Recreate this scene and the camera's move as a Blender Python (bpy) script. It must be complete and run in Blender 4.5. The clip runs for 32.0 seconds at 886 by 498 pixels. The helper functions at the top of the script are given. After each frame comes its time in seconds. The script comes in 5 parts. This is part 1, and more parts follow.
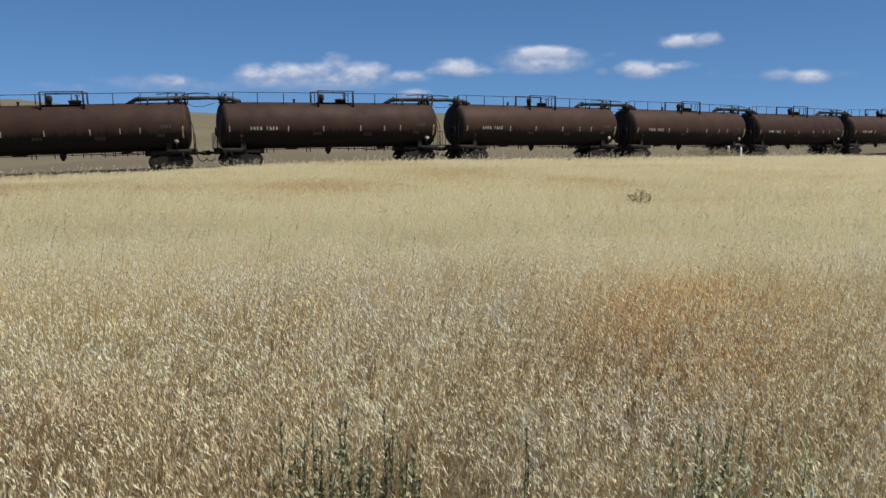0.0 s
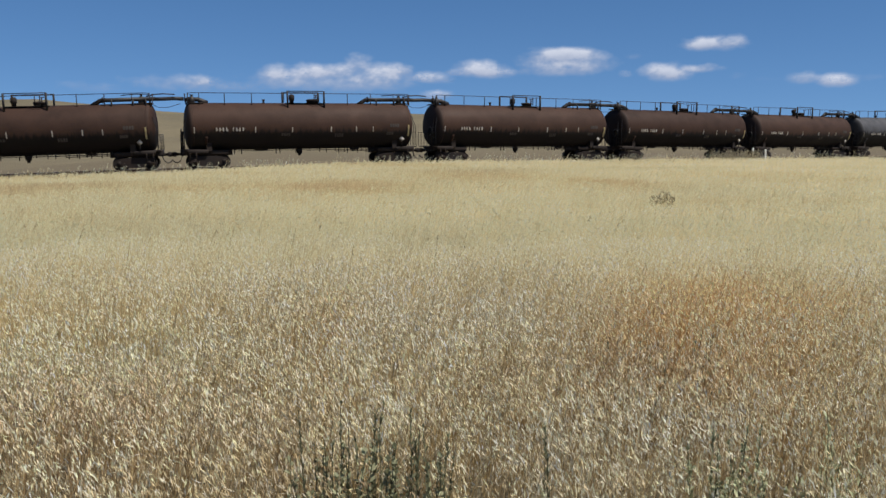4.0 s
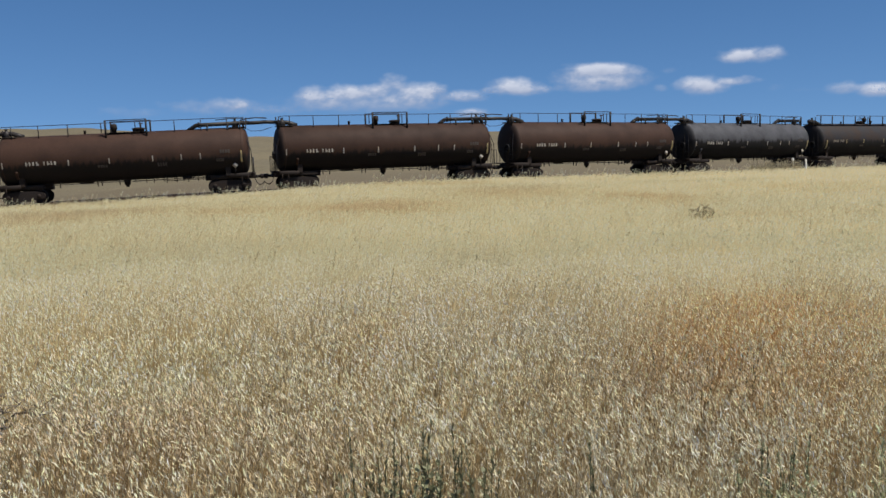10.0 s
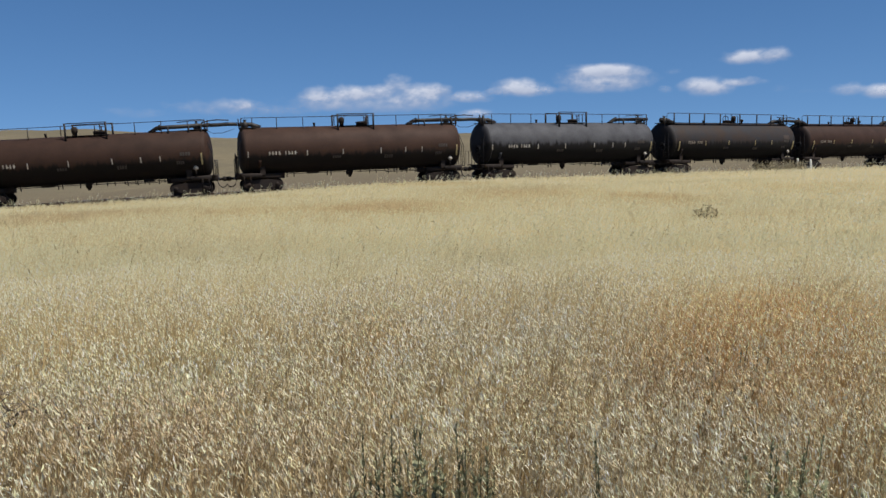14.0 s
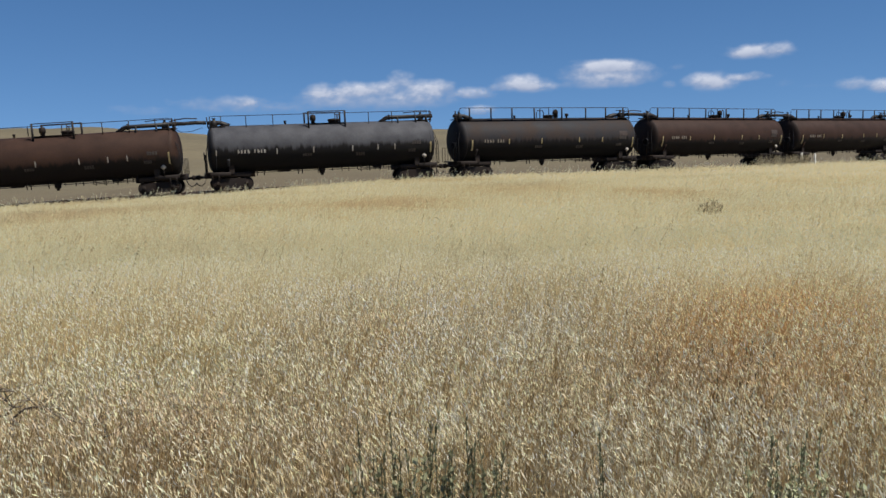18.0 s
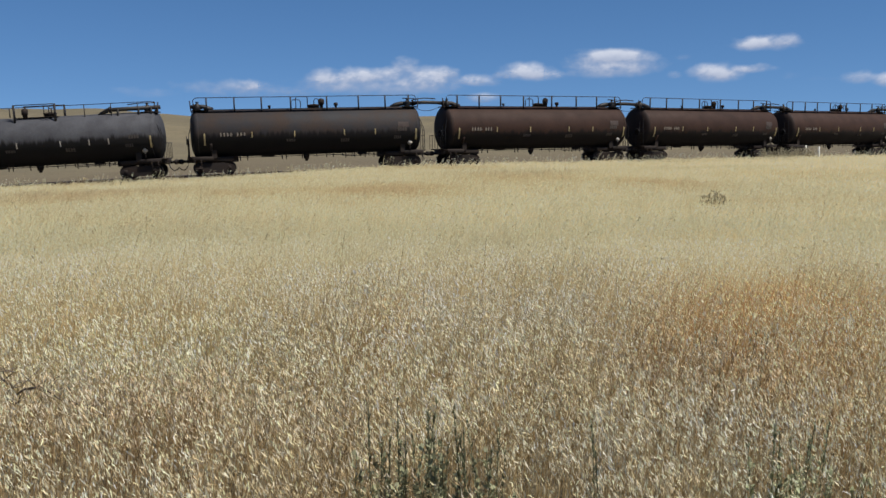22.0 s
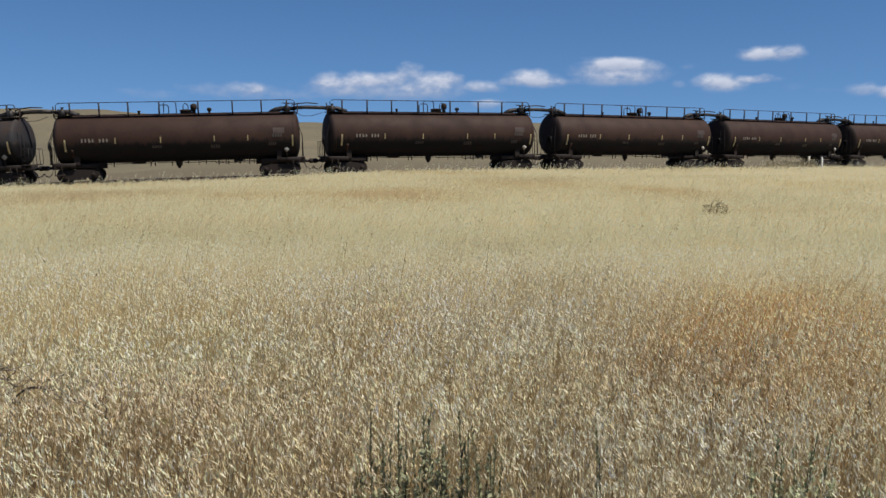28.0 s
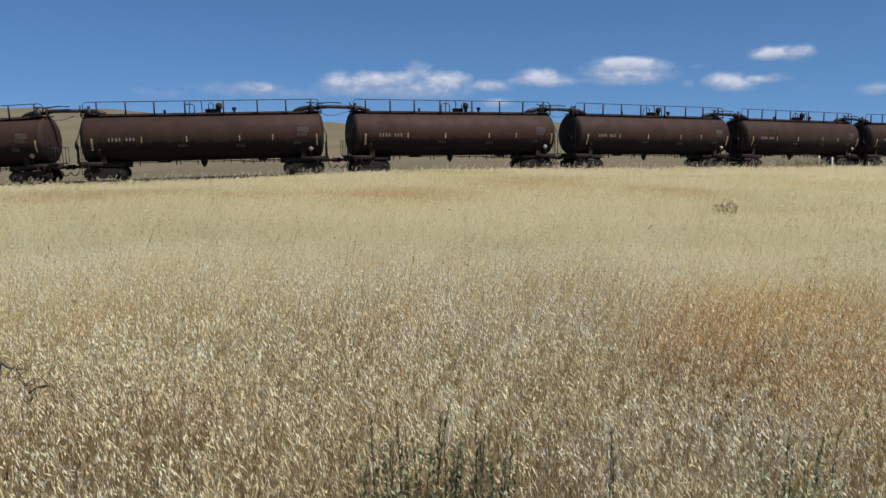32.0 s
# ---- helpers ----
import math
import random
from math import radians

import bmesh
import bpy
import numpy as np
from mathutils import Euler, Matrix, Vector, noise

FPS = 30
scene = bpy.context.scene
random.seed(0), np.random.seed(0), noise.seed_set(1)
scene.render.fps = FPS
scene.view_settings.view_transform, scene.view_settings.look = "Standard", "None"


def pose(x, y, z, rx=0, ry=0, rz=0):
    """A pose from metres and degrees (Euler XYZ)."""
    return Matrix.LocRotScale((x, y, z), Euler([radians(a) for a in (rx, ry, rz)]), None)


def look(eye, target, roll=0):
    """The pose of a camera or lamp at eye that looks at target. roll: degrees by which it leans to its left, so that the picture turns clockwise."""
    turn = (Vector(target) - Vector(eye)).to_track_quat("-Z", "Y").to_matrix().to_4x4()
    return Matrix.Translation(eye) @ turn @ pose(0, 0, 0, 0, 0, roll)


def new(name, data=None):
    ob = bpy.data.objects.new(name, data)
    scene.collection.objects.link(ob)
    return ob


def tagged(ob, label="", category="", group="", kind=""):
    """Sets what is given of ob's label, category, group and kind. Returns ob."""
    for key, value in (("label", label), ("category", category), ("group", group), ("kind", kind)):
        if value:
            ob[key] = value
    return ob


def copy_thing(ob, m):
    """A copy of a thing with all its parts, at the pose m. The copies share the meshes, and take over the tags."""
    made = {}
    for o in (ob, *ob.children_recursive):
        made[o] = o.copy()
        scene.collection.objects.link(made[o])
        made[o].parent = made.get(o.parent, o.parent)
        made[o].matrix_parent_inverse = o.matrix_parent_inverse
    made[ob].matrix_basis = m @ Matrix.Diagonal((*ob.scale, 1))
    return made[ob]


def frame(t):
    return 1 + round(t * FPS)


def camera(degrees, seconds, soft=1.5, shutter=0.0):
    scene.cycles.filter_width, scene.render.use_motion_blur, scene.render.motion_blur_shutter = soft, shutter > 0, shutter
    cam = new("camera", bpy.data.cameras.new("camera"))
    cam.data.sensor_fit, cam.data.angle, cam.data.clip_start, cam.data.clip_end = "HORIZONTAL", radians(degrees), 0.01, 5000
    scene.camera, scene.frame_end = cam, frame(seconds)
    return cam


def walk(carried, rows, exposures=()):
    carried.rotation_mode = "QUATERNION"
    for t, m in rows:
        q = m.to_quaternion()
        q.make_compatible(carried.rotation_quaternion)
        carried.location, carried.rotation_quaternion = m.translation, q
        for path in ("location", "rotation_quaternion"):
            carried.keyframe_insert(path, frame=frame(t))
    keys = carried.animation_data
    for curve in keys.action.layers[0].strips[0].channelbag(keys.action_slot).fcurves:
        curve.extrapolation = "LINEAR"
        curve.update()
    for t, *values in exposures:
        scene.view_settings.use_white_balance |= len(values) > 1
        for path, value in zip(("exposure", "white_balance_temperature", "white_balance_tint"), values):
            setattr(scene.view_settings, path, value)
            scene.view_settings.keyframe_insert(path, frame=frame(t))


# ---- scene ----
cam = camera(55.18, 32.0, soft=1.5)
EYE = (0.0, 0.0, 1.6)

# The way the hand-held camera sways and turns: seconds, its place in metres and its turn in degrees.
SWAY = [
    (0, 0.037, 0.104, 1.579, 82.315, 0.223, -4.956), (0.5, 0.034, 0.089, 1.581, 82.656, 0.564, -4.829), (1, 0.032, 0.090, 1.580, 82.870, 0.827, -4.666), (1.5, 0.035, 0.092, 1.581, 82.858, 0.600, -4.568),
    (2, 0.037, 0.090, 1.580, 82.887, 0.525, -4.573), (2.5, 0.033, 0.090, 1.576, 82.697, 0.114, -4.371), (3, 0.033, 0.099, 1.575, 82.528, 0.166, -4.132), (3.5, 0.027, 0.088, 1.577, 82.429, -0.001, -3.715),
    (5.5, 0.019, 0.080, 1.581, 82.304, 0.321, -3.077), (6, 0.017, 0.084, 1.578, 82.019, -0.012, -3.022), (6.5, 0.014, 0.088, 1.579, 81.858, -0.493, -2.963), (7, 0.015, 0.094, 1.576, 81.859, -0.420, -3.157),
    (7.5, 0.019, 0.095, 1.577, 81.949, -0.138, -3.335), (8, 0.018, 0.099, 1.574, 81.836, -0.098, -3.265), (8.5, 0.012, 0.084, 1.579, 81.943, 0.056, -2.802), (9, 0.005, 0.066, 1.592, 82.161, 0.830, -2.287),
    (9.5, -0.001, 0.053, 1.589, 82.971, 1.268, -1.490), (10, -0.003, 0.039, 1.589, 83.619, 1.476, -1.162), (10.5, -0.003, 0.038, 1.587, 83.764, 1.269, -0.986), (11, 0.000, 0.043, 1.583, 83.559, 1.236, -0.874),
    (11.5, -0.004, 0.045, 1.581, 83.368, 1.207, -0.883), (12, -0.001, 0.047, 1.580, 83.248, 1.412, -1.014), (12.5, 0.008, 0.039, 1.583, 83.503, 2.454, -1.224), (13, 0.005, 0.036, 1.582, 83.629, 2.145, -1.279),
    (13.5, 0.001, 0.034, 1.583, 83.668, 2.044, -1.024), (14, 0.002, 0.030, 1.579, 83.680, 1.516, -0.882), (14.5, 0.000, 0.033, 1.578, 83.657, 1.612, -0.590), (16.5, 0.002, 0.041, 1.577, 83.281, 1.961, -0.973),
    (17, 0.003, 0.036, 1.575, 83.347, 1.702, -0.898), (17.5, 0.003, 0.035, 1.576, 83.317, 1.619, -0.834), (18, 0.004, 0.033, 1.574, 83.435, 1.792, -0.652), (18.5, 0.005, 0.035, 1.570, 83.431, 1.949, -0.516),
    (19, 0.001, 0.043, 1.572, 83.326, 2.053, -0.372), (19.5, 0.001, 0.052, 1.568, 83.108, 1.763, -0.169), (20, -0.001, 0.055, 1.567, 82.983, 1.485, -0.227), (20.5, -0.003, 0.054, 1.567, 82.955, 1.185, -0.432),
    (21, -0.002, 0.053, 1.568, 82.766, 1.249, -0.385), (21.5, -0.004, 0.058, 1.569, 82.642, 1.201, -0.495), (22, -0.004, 0.059, 1.568, 82.583, 0.894, -0.451), (22.5, -0.005, 0.061, 1.563, 82.632, 0.734, -0.359),
    (23, -0.005, 0.063, 1.565, 82.543, 0.527, -0.333), (23.5, -0.011, 0.062, 1.569, 82.767, 0.233, -0.400), (24, -0.007, 0.054, 1.570, 82.892, 0.277, -0.607), (24.5, -0.006, 0.054, 1.571, 82.904, -0.031, -0.639),
    (25, -0.007, 0.054, 1.573, 82.794, -0.303, -0.822), (25.5, -0.003, 0.057, 1.570, 82.591, -0.296, -0.911), (27.5, -0.010, 0.055, 1.568, 82.857, 0.007, -0.369), (28, -0.010, 0.046, 1.570, 82.958, 0.109, -0.233),
    (28.5, -0.007, 0.049, 1.567, 83.012, 0.312, -0.074), (29, -0.007, 0.055, 1.563, 82.857, 0.446, 0.025), (29.5, -0.009, 0.049, 1.568, 82.670, 0.352, 0.058), (30, -0.012, 0.054, 1.569, 82.808, -0.085, 0.223),
    (30.5, -0.011, 0.049, 1.566, 82.861, -0.104, 0.270), (31, -0.007, 0.050, 1.565, 82.815, 0.103, 0.192), (31.5, -0.012, 0.042, 1.569, 82.850, -0.105, 0.278), (32, -0.012, 0.045, 1.572, 82.919, 0.103, 0.334),
]
walk(cam, [(t, pose(*place)) for t, *place in SWAY])

# ---------------------------------------------------------------- light
SUN_WAY = Vector((0.42, -0.22, 0.88)).normalized()
world = bpy.data.worlds.new("world")
scene.world = world
world.use_nodes = True
wn, wl = world.node_tree.nodes, world.node_tree.links
sky = wn.new("ShaderNodeTexSky")
sky.sky_type = "NISHITA"
sky.sun_disc = False
sky.sun_elevation = math.asin(SUN_WAY.z)
sky.sun_rotation = math.atan2(SUN_WAY.x, SUN_WAY.y)
sky.altitude = 2600
sky.air_density = 0.62
sky.dust_density = 0.0
sky.ozone_density = 2.4
# the dense air near the horizon lies behind the hills: lift the dome a little
dome, lift = wn.new("ShaderNodeTexCoord"), wn.new("ShaderNodeMapping")
lift.inputs["Location"].default_value = (0, 0, 0.085)
lift.inputs["Scale"].default_value = (1, 1, 0.62)
wl.new(dome.outputs["Generated"], lift.inputs["Vector"])
wl.new(lift.outputs[0], sky.inputs["Vector"])
clear = wn.new("ShaderNodeHueSaturation")
clear.inputs["Saturation"].default_value = 1.20
blue = wn.new("ShaderNodeMix")
blue.data_type, blue.blend_type = "RGBA", "MULTIPLY"
blue.inputs[0].default_value = 1.0
blue.inputs[7].default_value = (1.10, 1.02, 0.96, 1)
wl.new(sky.outputs[0], clear.inputs["Color"])
wl.new(clear.outputs[0], blue.inputs[6])
wl.new(blue.outputs[2], wn["Background"].inputs[0])
wn["Background"].inputs[1].default_value = 0.112

sun = new("sun", bpy.data.lights.new("sun", "SUN"))
sun.data.energy = 6.42
sun.data.angle = radians(0.53)
sun.data.color = (1.0, 0.965, 0.90)
sun.matrix_world = look(SUN_WAY * 100, (0, 0, 0))
scene.view_settings.exposure = 0.0


# ---------------------------------------------------------------- materials
def material(name, colour, rough=0.7, metal=0.0, scale=8.0, spread=0.25, bump=0.15, second=None, stain=1.2, spec=0.3):
    """A surface with variation at two scales: colour and a second colour in patches, fine grain and relief."""
    m = bpy.data.materials.new(name)
    m.use_nodes = True
    n, l = m.node_tree.nodes, m.node_tree.links
    b = n["Principled BSDF"]
    b.inputs["Roughness"].default_value = rough
    b.inputs["Metallic"].default_value = metal
    b.inputs["Specular IOR Level"].default_value = spec
    tc = n.new("ShaderNodeTexCoord")
    big, fine = n.new("ShaderNodeTexNoise"), n.new("ShaderNodeTexNoise")
    big.inputs["Scale"].default_value, big.inputs["Detail"].default_value = stain, 4
    fine.inputs["Scale"].default_value, fine.inputs["Detail"].default_value = scale, 6
    l.new(tc.outputs["Object"], big.inputs["Vector"])
    l.new(tc.outputs["Object"], fine.inputs["Vector"])
    mix = n.new("ShaderNodeMix")
    mix.data_type = "RGBA"
    ramp = n.new("ShaderNodeMapRange")
    ramp.inputs["From Min"].default_value, ramp.inputs["From Max"].default_value = 0.35, 0.65
    l.new(big.outputs[0], ramp.inputs["Value"])
    l.new(ramp.outputs[0], mix.inputs[0])
    mix.inputs[6].default_value = (*colour, 1)
    mix.inputs[7].default_value = (*(second or [c * (1 - spread) for c in colour]), 1)
    hsv = n.new("ShaderNodeHueSaturation")
    val = n.new("ShaderNodeMapRange")
    val.inputs["To Min"].default_value, val.inputs["To Max"].default_value = 1 - spread, 1 + spread
    l.new(fine.outputs[0], val.inputs["Value"])
    l.new(val.outputs[0], hsv.inputs["Value"])
    l.new(mix.outputs[2], hsv.inputs["Color"])
    l.new(hsv.outputs[0], b.inputs["Base Color"])
    if bump:
        bm = n.new("ShaderNodeBump")
        bm.inputs["Strength"].default_value, bm.inputs["Distance"].default_value = bump, 0.02
        l.new(fine.outputs[0], bm.inputs["Height"])
        l.new(bm.outputs[0], b.inputs["Normal"])
    return m


def tank_paint(name, upper, patch, belly_hue, edge):
    """Weathered tank paint: sun-bleached rust above, a near-black belly with an uneven upper edge, and streaks that run
    down.
    """
    m = bpy.data.materials.new(name)
    m.use_nodes = True
    n, l = m.node_tree.nodes, m.node_tree.links
    b = n["Principled BSDF"]
    tc, sep = n.new("ShaderNodeTexCoord"), n.new("ShaderNodeSeparateXYZ")
    info = n.new("ShaderNodeObjectInfo")
    shift = n.new("ShaderNodeVectorMath")
    shift.operation = "ADD"
    rnd = n.new("ShaderNodeMath")
    rnd.operation, rnd.inputs[1].default_value = "MULTIPLY", 40
    l.new(info.outputs["Random"], rnd.inputs[0])
    l.new(tc.outputs["Object"], shift.inputs[0])
    l.new(rnd.outputs[0], shift.inputs[1])
    l.new(tc.outputs["Object"], sep.inputs[0])
    streak = n.new("ShaderNodeMapping")
    streak.inputs["Scale"].default_value = (3.2, 3.2, 0.35)
    l.new(shift.outputs[0], streak.inputs["Vector"])
    runs, blot, fine = (n.new("ShaderNodeTexNoise") for _ in range(3))
    for tex, sc, de in ((runs, 1.4, 5), (blot, 0.9, 5), (fine, 14, 6)):
        tex.inputs["Scale"].default_value, tex.inputs["Detail"].default_value = sc, de
        l.new((streak if tex is runs else shift).outputs[0], tex.inputs["Vector"])
    m1 = n.new("ShaderNodeMix")
    m1.data_type = "RGBA"
    r1 = n.new("ShaderNodeMapRange")
    r1.inputs["From Min"].default_value, r1.inputs["From Max"].default_value = 0.38, 0.68
    l.new(blot.outputs[0], r1.inputs["Value"])
    l.new(r1.outputs[0], m1.inputs[0])
    m1.inputs[6].default_value, m1.inputs[7].default_value = (*upper, 1), (*patch, 1)
    # the belly colour's upper edge wanders with the streaks
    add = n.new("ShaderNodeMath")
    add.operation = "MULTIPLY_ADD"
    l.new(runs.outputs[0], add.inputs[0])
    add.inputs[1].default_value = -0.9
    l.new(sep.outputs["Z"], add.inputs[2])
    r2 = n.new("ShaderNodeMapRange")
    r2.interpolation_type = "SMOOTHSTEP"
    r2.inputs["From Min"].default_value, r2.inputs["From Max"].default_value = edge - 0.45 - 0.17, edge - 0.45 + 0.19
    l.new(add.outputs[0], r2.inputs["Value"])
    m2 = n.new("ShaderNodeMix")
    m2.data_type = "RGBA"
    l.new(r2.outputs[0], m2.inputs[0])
    m2.inputs[6].default_value = (*belly_hue, 1)
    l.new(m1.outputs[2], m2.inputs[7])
    # oily dirt plus shade painted on the leading dished end, turned from the sun
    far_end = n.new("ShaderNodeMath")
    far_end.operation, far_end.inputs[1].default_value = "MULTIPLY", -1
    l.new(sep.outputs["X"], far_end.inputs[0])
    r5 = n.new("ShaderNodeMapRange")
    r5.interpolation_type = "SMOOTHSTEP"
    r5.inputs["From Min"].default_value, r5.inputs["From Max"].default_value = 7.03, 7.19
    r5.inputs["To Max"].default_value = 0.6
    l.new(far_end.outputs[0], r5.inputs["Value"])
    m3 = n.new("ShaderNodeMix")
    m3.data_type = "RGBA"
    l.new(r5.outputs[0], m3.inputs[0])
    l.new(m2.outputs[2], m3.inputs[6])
    m3.inputs[7].default_value = (*[2.0 * g for g in belly_hue], 1)
    hsv = n.new("ShaderNodeHueSaturation")
    r3 = n.new("ShaderNodeMapRange")
    r3.inputs["To Min"].default_value, r3.inputs["To Max"].default_value = 0.72, 1.28
    l.new(fine.outputs[0], r3.inputs["Value"])
    own, both = n.new("ShaderNodeMapRange"), n.new("ShaderNodeMath")
    own.inputs["To Min"].default_value, own.inputs["To Max"].default_value = 0.86, 1.16
    both.operation = "MULTIPLY"
    l.new(info.outputs["Random"], own.inputs["Value"])
    l.new(own.outputs[0], both.inputs[0])
    l.new(r3.outputs[0], both.inputs[1])
    l.new(both.outputs[0], hsv.inputs["Value"])
    l.new(m3.outputs[2], hsv.inputs["Color"])
    l.new(hsv.outputs[0], b.inputs["Base Color"])
    r4 = n.new("ShaderNodeMapRange")
    r4.inputs["To Min"].default_value, r4.inputs["To Max"].default_value = 0.55, 0.8
    l.new(blot.outputs[0], r4.inputs["Value"])
    l.new(r4.outputs[0], b.inputs["Roughness"])
    b.inputs["Specular IOR Level"].default_value = 0.12
    bp = n.new("ShaderNodeBump")
    bp.inputs["Strength"].default_value, bp.inputs["Distance"].default_value = 0.2, 0.01
    l.new(fine.outputs[0], bp.inputs["Height"])
    l.new(bp.outputs[0], b.inputs["Normal"])
    return m


def straw(name, gloss=0.15, through_light=0.42):
    """Dry grass that takes its colour from the tint of each stem, and lets some light through."""
    m = bpy.data.materials.new(name)
    m.use_nodes = True
    n, l = m.node_tree.nodes, m.node_tree.links
    b, out = n["Principled BSDF"], n["Material Output"]
    at = n.new("ShaderNodeAttribute")
    at.attribute_name = "tint"
    l.new(at.outputs["Color"], b.inputs["Base Color"])
    b.inputs["Roughness"].default_value = 0.6
    b.inputs["Specular IOR Level"].default_value = gloss
    tr, mx = n.new("ShaderNodeBsdfTranslucent"), n.new("ShaderNodeMixShader")
    l.new(at.outputs["Color"], tr.inputs["Color"])
    mx.inputs[0].default_value = through_light
    l.new(b.outputs[0], mx.inputs[1])
    l.new(tr.outputs[0], mx.inputs[2])
    l.new(mx.outputs[0], out.inputs["Surface"])
    return m


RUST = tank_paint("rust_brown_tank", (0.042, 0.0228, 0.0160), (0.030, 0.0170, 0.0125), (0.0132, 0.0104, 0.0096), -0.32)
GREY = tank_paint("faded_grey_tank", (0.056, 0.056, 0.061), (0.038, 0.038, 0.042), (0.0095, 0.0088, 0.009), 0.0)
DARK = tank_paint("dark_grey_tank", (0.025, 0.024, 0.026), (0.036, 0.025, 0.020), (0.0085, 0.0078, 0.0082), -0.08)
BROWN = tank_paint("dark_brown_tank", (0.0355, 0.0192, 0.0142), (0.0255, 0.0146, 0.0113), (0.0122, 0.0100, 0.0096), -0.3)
IRON = material("black_iron", (0.021, 0.0172, 0.0155), 0.75, 0.0, 20, 0.35, 0.2, (0.026, 0.018, 0.014), spec=0.15)
RAILING = material("railing_paint", (0.018, 0.018, 0.021), 0.6, 0.0, 20, 0.3, 0.0, (0.014, 0.010, 0.009), spec=0.2)
PIPE = material("oily_pipe", (0.014, 0.013, 0.013), 0.55, 0.0, 20, 0.35, 0.1, (0.016, 0.012, 0.010), spec=0.3)
WHEEL = material("worn_wheel_steel", (0.024, 0.019, 0.017), 0.7, 0.0, 14, 0.3, 0.1, spec=0.2)
WHITE = material("worn_white_marking", (0.42, 0.39, 0.34), 0.7, 0.0, 6, 0.35, 0.0, (0.2, 0.17, 0.14), 3.0)
CREAM = material("yellowed_reflective_strip", (0.46, 0.38, 0.19), 0.6, 0.0, 6, 0.35, 0.0, (0.24, 0.19, 0.10), 3.0)
MARK = material("faded_lettering", (0.20, 0.17, 0.14), 0.7, 0.0, 12, 0.3, 0.0)
PALE = material("pale_grey_patch", (0.056, 0.046, 0.040), 0.7, 0.0, 12, 0.3, 0.0)
SCUFF = material("scuffed_panel", (0.066, 0.050, 0.044), 0.75, 0.0, 9, 0.4, 0.0, (0.038, 0.026, 0.022), 2.2)
STEEL = material("rail_steel", (0.10, 0.06, 0.045), 0.5, 0.6, 12, 0.3, 0.1)
SHINE = material("rail_head", (0.42, 0.41, 0.40), 0.3, 0.9, 12, 0.1, 0.0)
TIE = material("creosoted_wood", (0.055, 0.040, 0.030), 0.85, 0.0, 12, 0.35, 0.4, (0.10, 0.085, 0.07))
BALLAST = material("dusty_ballast", (0.085, 0.067, 0.052), 0.9, 0.0, 18, 0.45, 0.9, (0.058, 0.045, 0.036), 0.8)
TWIG = material("dead_twig_bark", (0.10, 0.078, 0.060), 0.85, 0.0, 60, 0.35, 0.3, (0.16, 0.13, 0.10), 6.0)
POST = material("weathered_white_post", (0.80, 0.78, 0.72), 0.7, 0.0, 20, 0.25, 0.1)
STRAW = straw("dry_oats", 0.03, 0.42)
FAR_STRAW = straw("dry_oats_far", 0.02, 0.55)
LEAF = straw("grey_green_weed", 0.1, 0.25)


